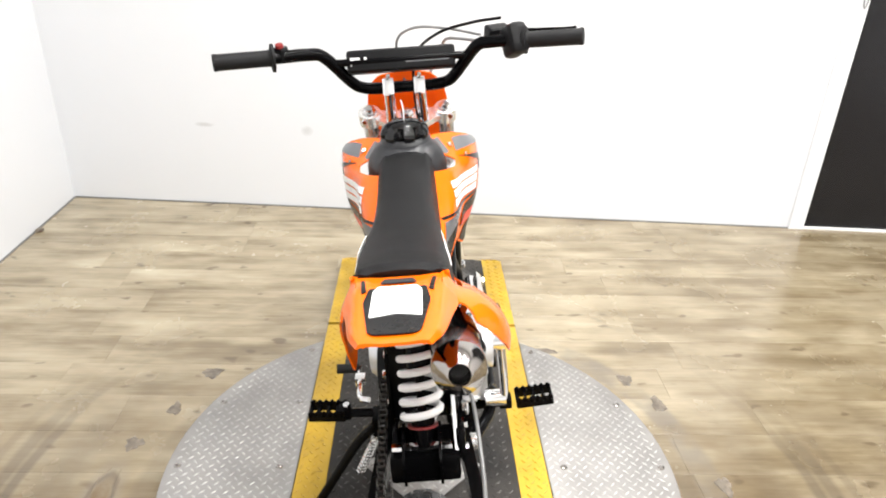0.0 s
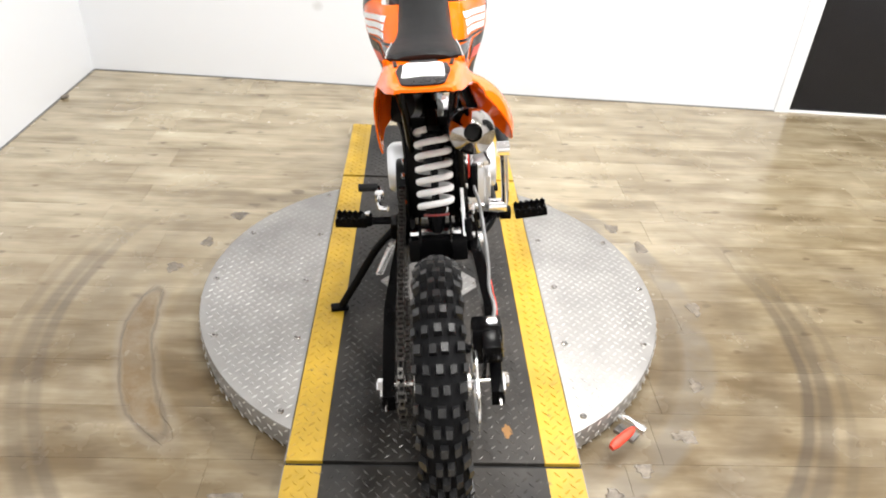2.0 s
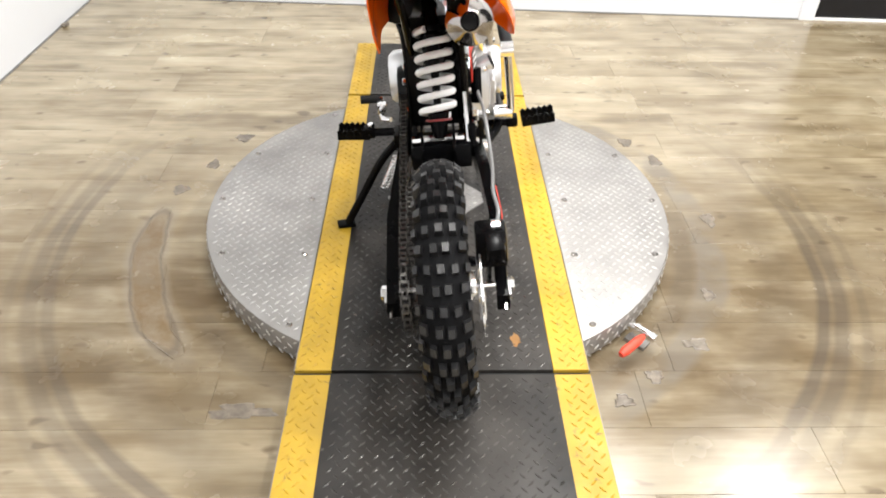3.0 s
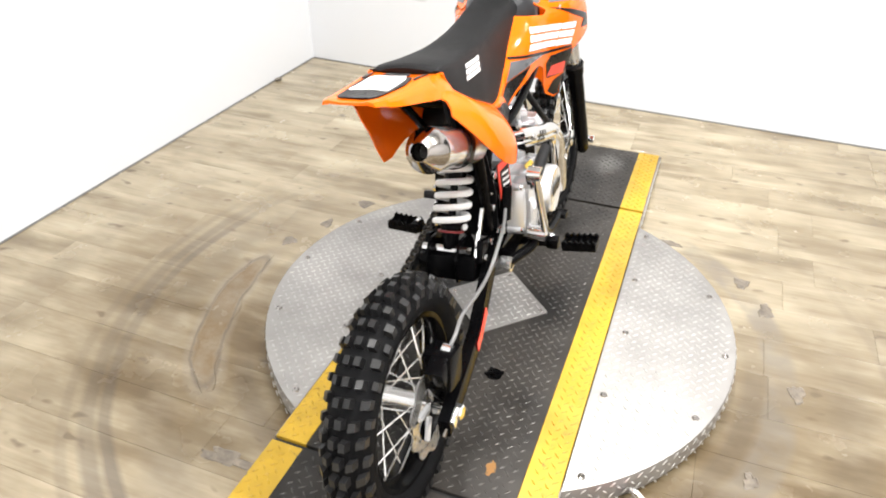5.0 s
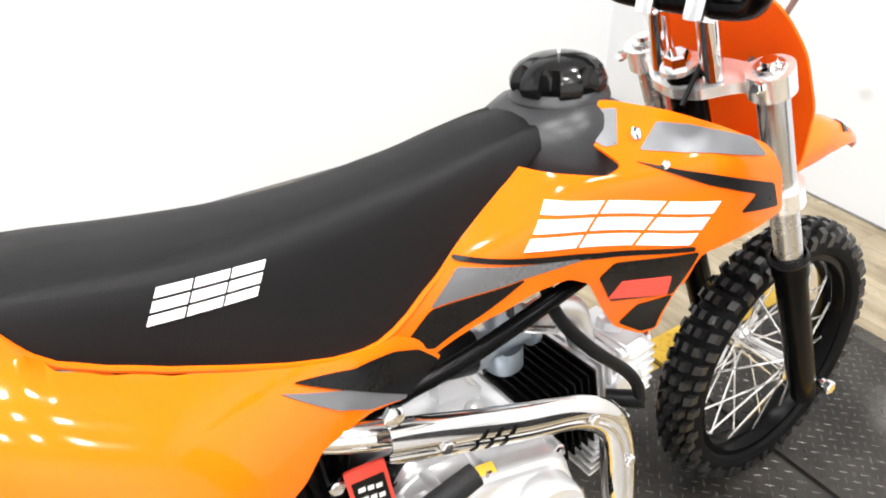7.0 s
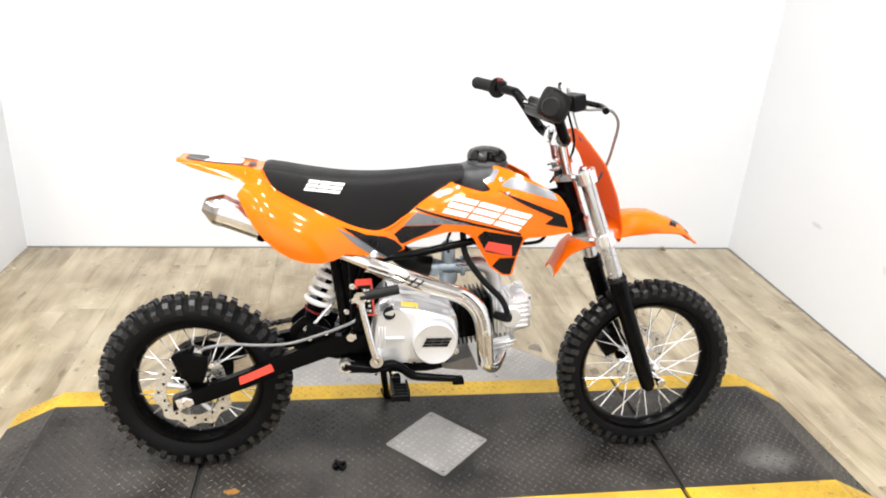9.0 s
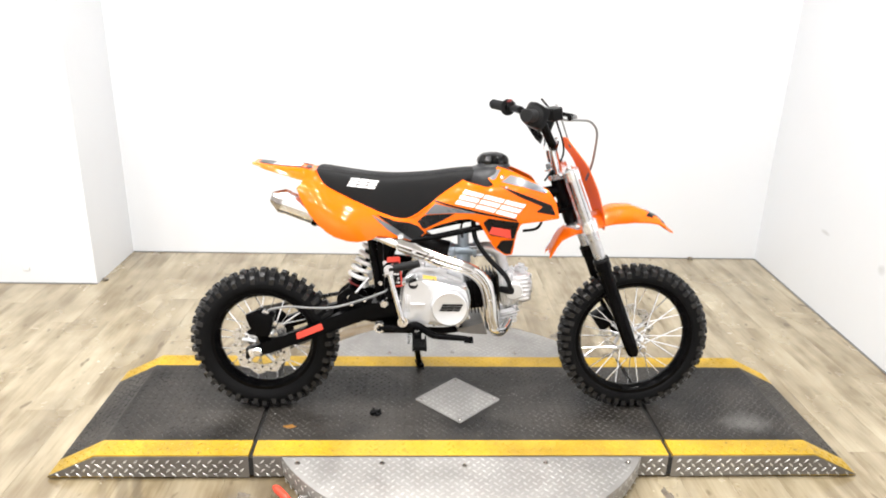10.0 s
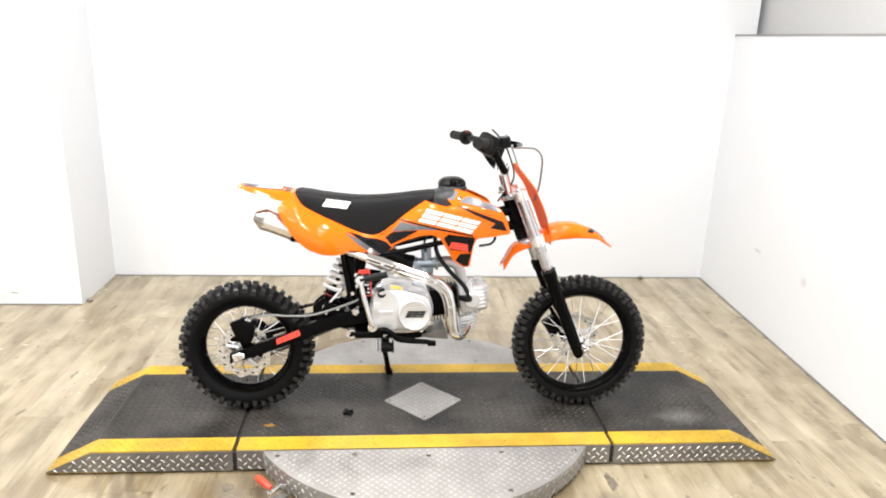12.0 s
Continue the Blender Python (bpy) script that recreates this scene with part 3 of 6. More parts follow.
plate_bm = sheet([(0.142, 0.0), (0.0, 0.145), (-0.142, 0.0), (0.0, -0.145)], lambda u, v: (u, v, DECK_TOP + 0.003), 0.004, 0.2, 0.008)
part("diamond_plate", plate_bm, ALU_PLATE, table, "bare aluminium diamond-shaped cover plate", 0)
tread("plate_tread", tread_grid(-0.14, 0.14, -0.14, 0.14, lambda u, v: (u, v, DECK_TOP + 0.003), lambda u, v: abs(u) + abs(v) < 0.128), TREAD_DULL, table, 0.0016)
BOLT = mesh_of(turned([(0, 0.0085), (0.0022, 0.0075), (0.003, 0.005), (0.0014, 0.0035), (0.0014, 0.0004)], (0, 0, 0), (0, 0, 1), 12), "bolt", DARK_CHROME)
for sx in (-1, 1):
    for bx, by in ((0.59, 0.0), (0.538, 0.237), (0.538, -0.237), (0.335, 0.485), (0.335, -0.485), (0.335, 0.24), (0.335, -0.24), (0.347, 0.0)):
        bolt = new("bolt", BOLT)
        bolt.parent, bolt.location = table, (sx * bx, by, 0.078)
for bx, by in ((0.122, 0), (-0.122, 0), (0, 0.124), (0, -0.124)):
    bolt = new("bolt", BOLT)
    bolt.parent, bolt.location, bolt.scale = table, (bx, by, DECK_TOP + 0.003), (0.7, 0.7, 0.7)
anchor = thing("floor_anchor", "small black tie-down ring on the deck", "anchor", pose(0.08, -0.272, DECK_TOP))
part("base", turned([(0, 0.020), (0.002, 0.019), (0.0025, 0.012), (0.001, 0.010), (0.001, 0.0005)], (0, 0, 0), (0, 0, 1), 16), BLACK_PAINT, anchor)
part("bar", box((0.048, 0.008, 0.005), (0, 0, 0.004), (0, 0, 25), 0.003), BLACK_PAINT, anchor)
part("bar", box((0.042, 0.008, 0.004), (0, 0, 0.005), (0, 0, -50), 0.003), BLACK_PAINT, anchor)

spot_rng = random.Random(9)
spot_ring = [(0.158 + 0.011 * (0.6 + 0.7 * spot_rng.random()) * math.cos(k * math.tau / 14), -0.534 + 0.020 * (0.6 + 0.7 * spot_rng.random()) * math.sin(k * math.tau / 14)) for k in range(14)]
bm = bmesh.new()
loft(bm, [[(x, y, DECK_TOP + 0.0002) for x, y in spot_ring], [(x, y, DECK_TOP + 0.0009) for x, y in spot_ring]])
part("paint_spot", bm, YELLOW_SPOT, table, "small splash of orange paint", 0)


def ramp(sign):
    """One end ramp: a flat landing that breaks down to the floor."""
    y0, y1, y2 = SEAM + 0.008, 1.075, 1.215
    side = [(y0, 0.006), (y0, DECK_TOP), (y1, DECK_TOP), (y2, 0.012), (y2 + 0.004, 0.006)]
    it = thing("end_ramp", "low black tread-plate ramp with yellow edges", "ramp", pose(0, 0, 0, 0, 0, 0 if sign > 0 else 180), "ramps of the turntable")

    def strip(name, x0, x1, material, label=""):
        bm = bmesh.new()
        loft(bm, [[(x, y, z) for y, z in side] for x in (x0, x1)])
        return part(name, bm, material, it, label, 20)

    strip("deck", -INNER, INNER, DECK_BLACK, "black painted tread-plate deck")
    fall = math.hypot(y2 - y1, DECK_TOP - 0.012)

    def on(u, v):
        if v < y1:
            return (u, v, DECK_TOP)
        k = (v - y1) / fall
        return (u, y1 + k * (y2 - y1), DECK_TOP + k * (0.012 - DECK_TOP))

    tread("deck_tread", tread_grid(-INNER, INNER, y0, y1 + fall, on, lambda u, v: abs(v - y1) > 0.012), WORN_RAISED, it)
    for s in (-1, 1):
        a, b = sorted((s * INNER, s * HALF))
        strip("edge_stripe", a, b, DECK_YELLOW, "yellow painted edge stripe")
        tread("stripe_tread", tread_grid(a, b, y0, y1 + fall, on, lambda u, v: abs(v - y1) > 0.012), DECK_YELLOW, it, 0.0024)
        bm = bmesh.new()
        loft(bm, [[(s * (HALF + d), y, z - (0.004 if z > 0.03 else 0)) for y, z in side[:4]] for d in (0.0, 0.003)])
        part("side_plate", bm, STEEL_SIDE, it, "bare steel tread-plate side", 0)
        on_side = lambda u, v, s=s: (s * (HALF + 0.003), s * u, v)
        fits = lambda u, v: abs(u) < y1 + (DECK_TOP - v) * 2.0 - 0.018
        lo, hi = (y0, y2) if s > 0 else (-y2, -y0)
        tread("side_tread", tread_grid(lo, hi, 0.002, 0.079, on_side, fits, 0.0215), ALU_RAISED, it, 0.002, 1.15)
    part("gap_strip", box((2 * HALF, 0.014, 0.06), (0, SEAM + 0.001, 0.042)), GAP_BLACK, it, smooth=0)
    part("foot", box((2 * HALF - 0.02, y2 - y0 - 0.03, 0.006), (0, (y0 + y2) / 2 - 0.01, 0.003)), GAP_BLACK, it, smooth=0)
    return it


ramp(1)
ramp(-1)

# toggle clamp that locks the disc
clamp = thing("toggle_clamp", "steel toggle clamp with a red rubber handle beside the turntable", "clamp", pose(0.452, -0.466, 0.0) @ Matrix.Scale(0.85, 4))
part("base", box((0.060, 0.034, 0.012), (0.0, 0.0, 0.006), (0, 0, -44), 0.002), STEEL_SIDE, clamp)
part("bracket", box((0.030, 0.008, 0.045), (-0.006, 0.010, 0.034), (0, 0, -44), 0.003), BRUSHED, clamp)
part("link", box((0.046, 0.012, 0.014), (0.008, -0.004, 0.052), (0, 8, -38), 0.003), BRUSHED, clamp)
part("plunger", tube([(-0.024, 0.024, 0.046), (0.030, -0.028, 0.046)], 0.007, 10, 1), CHROME, clamp)
part("fork", box((0.026, 0.020, 0.018), (0.026, -0.022, 0.046), (0, 0, -44), 0.004), BRUSHED, clamp)
part("handle", tube([(0.002, -0.026, 0.050), (-0.018, -0.045, 0.052), (-0.055, -0.076, 0.050), (-0.070, -0.089, 0.048)], [0.008, 0.0125, 0.0135, 0.008], 12), RED_GRIP, clamp, "red rubber handle")

# long curved scuff where the vinyl has lifted: a mottled band between two wrinkled ridges
scuff_rng = random.Random(21)
scuff_rows = []
for k in range(61):
    a = radians(175 + 46 * k / 60)
    mid = 0.777 + 0.004 * math.sin(k * 0.4)
    half = 0.041 * math.sin(math.pi * (k + 1.5) / 63) ** 0.45
    scuff_rows.append((a, mid, half * (0.95 + 0.07 * math.sin(k * 0.55) + 0.05 * scuff_rng.random()), half * (0.95 + 0.08 * math.sin(k * 0.43 + 2) + 0.05 * scuff_rng.random())))


def scuff_strip(lanes):
    """lanes of (share of the half width, height), from the inner edge to the outer."""
    strip = bmesh.new()
    return loft(strip, [[((m + (b if e > 0 else c) * e) * math.cos(a), (m + (b if e > 0 else c) * e) * math.sin(a), z) for e, z in lanes] for a, m, b, c in scuff_rows], False)


scuff = solid("floor_scuff", scuff_strip([(-0.93, 0.0004), (-0.4, 0.0012), (0.0, 0.0016), (0.4, 0.0012), (0.93, 0.0004)]), VINYL, "long curved scuff of lifted brown vinyl", "floor", smooth=60)
part("wrinkled_edge", scuff_strip([(-1.06, 0.0003), (-0.96, 0.0022), (-0.86, 0.0006)]), VINYL, scuff, "", 60)
part("wrinkled_edge", scuff_strip([(0.86, 0.0006), (0.96, 0.0022), (1.06, 0.0003)]), VINYL, scuff, "", 60)

# blisters and stains of the vinyl round the turntable
blister_rng = random.Random(4)
for name, cx, cy, rx, ry in (
    ("a", -0.415, -0.66, 0.075, 0.022), ("b", 0.773, 0.014, 0.022, 0.035), ("c", 0.672, -0.302, 0.018, 0.026), ("d", 0.59, -0.471, 0.034, 0.022),
    ("e", 0.468, -0.568, 0.022, 0.022), ("f", 0.386, -0.636, 0.024, 0.020), ("g", 0.70, 0.335, 0.022, 0.04), ("h", 0.632, 0.452, 0.025, 0.03),
    ("i", -0.762, 0.159, 0.026, 0.028), ("j", -0.638, 0.469, 0.032, 0.028), ("k", -0.70, 0.30, 0.02, 0.03), ("l", 0.40, 0.60, 0.05, 0.018),
):
    ring = []
    for k in range(30):
        r = 0.80 + 0.18 * math.sin(3 * k * math.tau / 30 + cx * 40) + 0.12 * math.sin(7 * k * math.tau / 30 + cy * 50) + 0.16 * blister_rng.random()
        ring.append((cx + rx * r * math.cos(k * math.tau / 30), cy + ry * r * math.sin(k * math.tau / 30)))
    bm = bmesh.new()
    loft(bm, [[(cx + (x - cx) * k, cy + (y - cy) * k, z) for x, y in ring] for k, z in ((1.0, 0.0003), (0.88, 0.0022), (0.74, 0.0010), (0.45, 0.0018), (0.12, 0.0012), (0.01, 0.0012))], True, False)
    solid("floor_blister", bm, STAIN, "small wrinkled grey blister in the vinyl floor", "floor", smooth=30)


# small dirt left at the foot of the walls
for cx, cy, r in ((LEFT + 0.022, 1.430, 0.016), (PILLAR_X - 0.045, PILLAR_Y + 0.020, 0.015)):
    crumb_rng = random.Random(int(r * 1e4))
    bm = bmesh.new()
    bmesh.ops.create_icosphere(bm, subdivisions=2, radius=r)
    for v in bm.verts:
        k = 0.75 + 0.5 * crumb_rng.random()
        v.co = (cx + v.co.x * k, cy + v.co.y * k, max(0.0, 0.008 + v.co.z * k * 0.55))
    tagged(new("dirt_clump", mesh_of(bm, "dirt_clump", STAIN, 0)), "small dark clump of dirt at the foot of a wall", "dirt", "dirt at the walls")


# ---- dirt bike ----
# built upright: x to its right, y ahead, z up from the ground between its tyres; then leaned onto the kickstand
bike = thing("dirt_bike", "orange and black youth dirt bike leaning on its kickstand", "motorcycle", pose(0.028, -0.03, DECK_TOP, 0, -5.7, 0))
F_AXLE, F_R, R_AXLE, R_R = (0.596, 0.246), 0.246, (-0.596, 0.232), 0.234


def tyre_mesh(radius, width, rim_r, knob_rows, name):
    """Knobbly tyre round the x axis: a rounded carcass, and blocks of rubber that follow it."""
    bm = bmesh.new()
    hw, wall = width / 2, radius - 0.013
    surf = lambda x: wall - 0.52 * hw * (abs(x) / hw) ** 2.6
    half = [(hw * k, surf(hw * k)) for k in (0.0, 0.3, 0.55, 0.75, 0.9, 1.0)]
    deep = wall - rim_r
    half += [(hw * 1.02, rim_r + deep * 0.42), (hw * 0.92, rim_r + deep * 0.2), (hw * 0.72, rim_r + 0.006), (hw * 0.5, rim_r - 0.004)]
    prof = [(-x, r) for x, r in half[:0:-1]] + half
    turned(prof, (0, 0, 0), (1, 0, 0), 64, bm)
    data = mesh_of(bm, name, RUBBER, 45)
    verts, faces = [], []
    jitter = random.Random(knob_rows)

    def block(ang, x, half_a, half_x, tall=0.013, skew=0.0):
        b = len(verts)
        ang += jitter.uniform(-0.0012, 0.0012) / radius
        for lift, k in ((-0.006, 1.06), (tall, 0.84)):
            for da, dx in ((-1, -1), (1, -1), (1, 1), (-1, 1)):
                xx = x + dx * half_x * k
                rr = surf(min(hw, abs(xx))) + lift
                aa = ang + (da * half_a * k + dx * skew) / radius
                verts.append((xx * (1 + 0.06 * (lift > 0) * (abs(x) > hw * 0.7)), -rr * math.cos(aa), rr * math.sin(aa)))
        faces.extend([tuple(b + i for i in f) for f in ((0, 1, 2, 3), (4, 7, 6, 5), (0, 4, 5, 1), (1, 5, 6, 2), (2, 6, 7, 3), (3, 7, 4, 0))])

    pitch = math.tau / knob_rows
    for i in range(knob_rows):
        a = i * pitch
        if i % 2:
            for s in (-1, 1):
                block(a, s * hw * 0.225, 0.0086, hw * 0.155, 0.015)
                block(a + pitch * 0.12, s * hw * 0.80, 0.0088, hw * 0.15, 0.014, s * 0.0012)
        else:
            block(a, 0, 0.0086, hw * 0.165, 0.015)
            for s in (-1, 1):
                block(a, s * hw * 0.52, 0.0084, hw * 0.14, 0.015, s * 0.001)
                block(a + pitch * 0.1, s * hw * 0.94, 0.0085, hw * 0.10, 0.011)
    knobs = bpy.data.meshes.new(name)
    knobs.from_pydata(verts, [], faces)
    knobs.materials.append(KNOB_RUBBER)
    return data, knobs


def wheel(name, axle, radius, width, rim_r, rows, disc_side, disc_r, hub_r, label):
    y, z = axle
    bm = turned([(-width * 0.30, rim_r + 0.008), (-width * 0.36, rim_r + 0.009), (-width * 0.36, rim_r - 0.004), (-width * 0.28, rim_r - 0.008), (-width * 0.12, rim_r - 0.016),
                 (width * 0.12, rim_r - 0.016), (width * 0.28, rim_r - 0.008), (width * 0.36, rim_r - 0.004), (width * 0.36, rim_r + 0.009), (width * 0.30, rim_r + 0.008)],
                (0, 0, 0), (1, 0, 0), 56)
    rim = part(name, bm, BLACK_PAINT, bike, label)
    rim.location = (0, y, z)
    carcass, knobs = tyre_mesh(radius, width, rim_r, rows, "tyre")
    tyre = new("tyre", carcass)
    tyre.parent = rim
    tagged(tyre, "black knobbly off-road tyre")
    tread_ob = new("knob_tread", knobs)
    tread_ob.parent = rim
    tagged(tread_ob, "raised rubber blocks of the tyre", kind="stuff")
    hub = turned([(-0.055, 0.012), (-0.052, hub_r), (-0.045, hub_r), (-0.038, hub_r * 0.62), (0, hub_r * 0.55), (0.038, hub_r * 0.62), (0.045, hub_r), (0.052, hub_r), (0.055, 0.012)], (0, 0, 0), (1, 0, 0), 28)
    part("hub", hub, BRUSHED, rim, "silver hub")
    reach = rim_r - 0.014
    count = 28
    for k in range(count):
        side = 1 if k % 2 else -1
        lead = 1 if (k // 2) % 2 else -1
        a0 = k * math.tau / count
        a1 = a0 + lead * 0.62
        bm = tube([(side * 0.044, hub_r * 0.92 * math.cos(a1), hub_r * 0.92 * math.sin(a1)), (side * 0.006, reach * math.cos(a0), reach * math.sin(a0))], 0.0019, 5, 0)
        part("spoke", bm, BRIGHT_ALLOY, rim)
    # brake disc with a waved edge and holes read as slots
    bm = bmesh.new()
    n = 96
    rings = []
    for x in (-0.0018, 0.0018):
        rings.append([(disc_side * 0.062 + x, (disc_r * (1 + 0.055 * math.sin(10 * k * math.tau / n))) * math.cos(k * math.tau / n), (disc_r * (1 + 0.055 * math.sin(10 * k * math.tau / n))) * math.sin(k * math.tau / n)) for k in range(n)])
    inner = [[(disc_side * 0.062 + x, disc_r * 0.70 * math.cos(k * math.tau / n), disc_r * 0.70 * math.sin(k * math.tau / n)) for k in range(n)] for x in (0.0018, -0.0018)]
    loft(bm, [inner[1], rings[0], rings[1], inner[0], inner[1]], True, False)
    bmesh.ops.remove_doubles(bm, verts=bm.verts, dist=1e-5)
    part("brake_disc", bm, DISC_STEEL, rim, "shiny waved brake disc", 30)
    bm = bmesh.new()
    for k in range(5):
        a = k * math.tau / 5
        tube([(disc_side * 0.062, 0.022 * math.cos(a), 0.022 * math.sin(a)), (disc_side * 0.062, disc_r * 0.68 * math.cos(a + 0.3), disc_r * 0.68 * math.sin(a + 0.3))], 0.006, 6, 0, bm)
    part("disc_carrier", bm, ALLOY, rim)
    bm = bmesh.new()
    for k in range(20):
        a = k * math.tau / 20
        r = disc_r * (0.78 if k % 2 else 0.89)
        turned([(-0.0022, 0.0035), (0.0022, 0.0035)], (disc_side * 0.062, r * math.cos(a), r * math.sin(a)), (1, 0, 0), 8, bm, True)
    part("disc_hole", bm, BLACK_PAINT, rim)
    bm = turned([(-0.112, 0.0005), (-0.112, 0.009), (-0.102, 0.0095), (-0.102, 0.0065), (0.102, 0.0065), (0.102, 0.0095), (0.112, 0.009), (0.112, 0.0005)], (0, 0, 0), (1, 0, 0), 12)
    part("axle", bm, CHROME, rim, "chrome axle with nuts")
    return rim


wheel("front_wheel", F_AXLE, F_R, 0.066, 0.186, 54, -1, 0.088, 0.026, "black rim of the front wheel")
wheel("rear_wheel", R_AXLE, R_R, 0.083, 0.160, 44, 1, 0.092, 0.03, "black rim of the rear wheel")

# --- seat ---
seat_top = line_of([(-0.4175, 0.787), (-0.411, 0.790), (-0.397, 0.790), (-0.318, 0.779), (-0.238, 0.771), (-0.157, 0.771), (-0.076, 0.778), (0.005, 0.789), (0.054, 0.793), (0.066, 0.788)])
SEAT_EDGE = [(-0.4175, 0.784), (-0.4155, 0.778), (-0.412, 0.770), (-0.407, 0.761), (-0.399, 0.749), (-0.386, 0.737), (-0.359, 0.722), (-0.322, 0.704), (-0.271, 0.681), (-0.213, 0.656), (-0.180, 0.645), (-0.155, 0.642), (-0.133, 0.648), (-0.100, 0.671), (-0.040, 0.716), (0.030, 0.760), (0.066, 0.778)]
seat_low = line_of(SEAT_EDGE)
soft_edge = soft_line(SEAT_EDGE, 0.014)
seat_wide = soft_line([(-0.4175, 0.0625), (-0.413, 0.0650), (-0.406, 0.0675), (-0.395, 0.070), (-0.38, 0.072), (-0.36, 0.0735), (-0.30, 0.0755), (-0.25, 0.074), (-0.20, 0.069), (-0.15, 0.064), (-0.10, 0.0605), (-0.03, 0.0575), (0.03, 0.0545), (0.066, 0.050)], 0.005)
crown_wide = soft_line([(-0.4175, 0.052), (-0.41, 0.055), (-0.395, 0.058), (-0.36, 0.059), (-0.30, 0.059), (-0.20, 0.052), (-0.10, 0.047), (0.0, 0.042), (0.066, 0.038)], 0.006)


def seat_side(y, z):
    """Half width of the seat at a height."""
    lo, hi = seat_low(y), seat_top(y)
    k = max(0.0, min(1.0, (z - lo) / max(0.01, hi - lo)))
    return seat_wide(y) + (crown_wide(y) - seat_wide(y)) * k ** 1.6


def seat_ring(y, grow=0.0):
    lo, hi = seat_low(y) - grow, seat_top(y)
    half = []
    for k in (0.0, 0.04, 0.3, 0.6, 0.82):
        half.append((seat_side(y, lo + (hi - lo) * k) + grow, lo + (hi - lo) * k))
    cw = crown_wide(y)
    half += [(cw * 0.98, lo + (hi - lo) * 0.93), (cw * 0.86, hi - 0.003), (cw * 0.6, hi + 0.001), (0.0, hi + 0.003)]
    right = [(x, y, z) for x, z in half]
    return right + [(-x, yy, z) for x, yy, z in right[-2::-1]]


bm = bmesh.new()
loft(bm, [seat_ring(-0.4175 + 0.4835 * (k / 52) ** 1.7) for k in range(53)])
seat = part("seat", bm, SEAT_VINYL, bike, "long black vinyl seat", 55)
for s in (-1, 1):
    edge = [(s * (seat_wide(y) + 0.001), y, seat_low(y) - 0.001) for y in [-0.4172 + 0.437 * (k / 40) ** 1.9 for k in range(41)]]
    part("piping", tube(edge, 0.003, 8, 1), ORANGE, seat, "thin orange edge under the seat")


def bars_of_logo(y0, z0, y1, z1, high, lay, material, parent, label):
    """A slanted maker's mark drawn as plain bars: three columns of three slanted strokes."""
    out = []
    for b in range(3):
        u0, u1 = b / 3 + 0.012, (b + 1) / 3 - 0.012
        for lo, hi in ((0.0, 0.27), (0.36, 0.64), (0.73, 1.0)):
            quad = []
            for u, v in ((u0, lo), (u1, lo), (u1, hi), (u0, hi)):
                uu = u + 0.17 * v
                quad.append((y0 + (y1 - y0) * uu, z0 + (z1 - z0) * uu + high * v))
            out.append(quad)
    bm = bmesh.new()
    for quad in out:
        sheet(quad, lay, 0.0012, 0.008, 0, bm)
    return part("logo", bm, material, parent, label, 0)


for s in (-1, 1):
    lay = lambda y, z, s=s: (s * (seat_side(y, z) + 0.0022), y, z)
    bars_of_logo(-0.327, 0.741, -0.244, 0.732, 0.0255, lay, WHITE_DECAL, seat, "white maker's mark as plain bars")

# --- fuel tank and cap ---
bm = bmesh.new()
rings = []
for y, hw, lo, hi in ((0.030, 0.038, 0.72, 0.780), (0.055, 0.062, 0.68, 0.797), (0.085, 0.080, 0.66, 0.804), (0.115, 0.076, 0.66, 0.808), (0.15, 0.068, 0.66, 0.800), (0.18, 0.062, 0.66, 0.782), (0.22, 0.050, 0.67, 0.750), (0.26, 0.030, 0.68, 0.715)):
    ring = []
    for k in range(24):
        a = k * math.tau / 24
        c, sn = math.cos(a), math.sin(a)
        ring.append((hw * math.copysign(abs(c) ** 0.6, c), y, (lo + hi) / 2 + (hi - lo) / 2 * math.copysign(abs(sn) ** 0.6, sn)))
    rings.append(ring)
loft(bm, rings)
part("fuel_tank", bm, TANK_GREY, bike, "dark grey plastic fuel tank", 60)
bm = bmesh.new()
prof = [(-0.004, 0.045), (0.004, 0.0495), (0.011, 0.0495), (0.019, 0.046), (0.026, 0.039), (0.031, 0.029), (0.034, 0.016), (0.0345, 0.0006)]
rings = []
for h, r in prof:
    bite = 0.27 * (1 - ease((h - 0.018) / 0.012))
    ring = []
    for k in range(84):
        a = k * math.tau / 84
        rr = r * (1 - bite * max(0.0, math.cos(7 * a)) ** 0.7)
        ring.append((rr * math.cos(a), 0.113 + rr * math.sin(a), 0.808 + h))
    rings.append(ring)
loft(bm, rings)
part("tank_cap", bm, CAP_BLACK, bike, "black lobed fuel cap", 30)
part("vent_tube", tube([(0.0, 0.113, 0.840), (0.001, 0.112, 0.86), (-0.002, 0.110, 0.882)], 0.0016, 6), WHITE_DECAL, bike, "thin white vent tube on the cap")
part("tank_collar", turned([(0, 0.052), (0.006, 0.050), (0.010, 0.045)], (0, 0.115, 0.800), (0, 0, 1), 32), TANK_GREY, bike)

# --- shrouds and side panels ---


shroud_base = soft_line([(-0.14, 0.067), (-0.09, 0.067), (-0.02, 0.092), (0.05, 0.101), (0.095, 0.110), (0.15, 0.133), (0.19, 0.145), (0.26, 0.155), (0.31, 0.152)])
shroud_fold = soft_line([(-0.14, 0.80), (0.0, 0.78), (0.08, 0.742), (0.2, 0.755), (0.31, 0.735)])


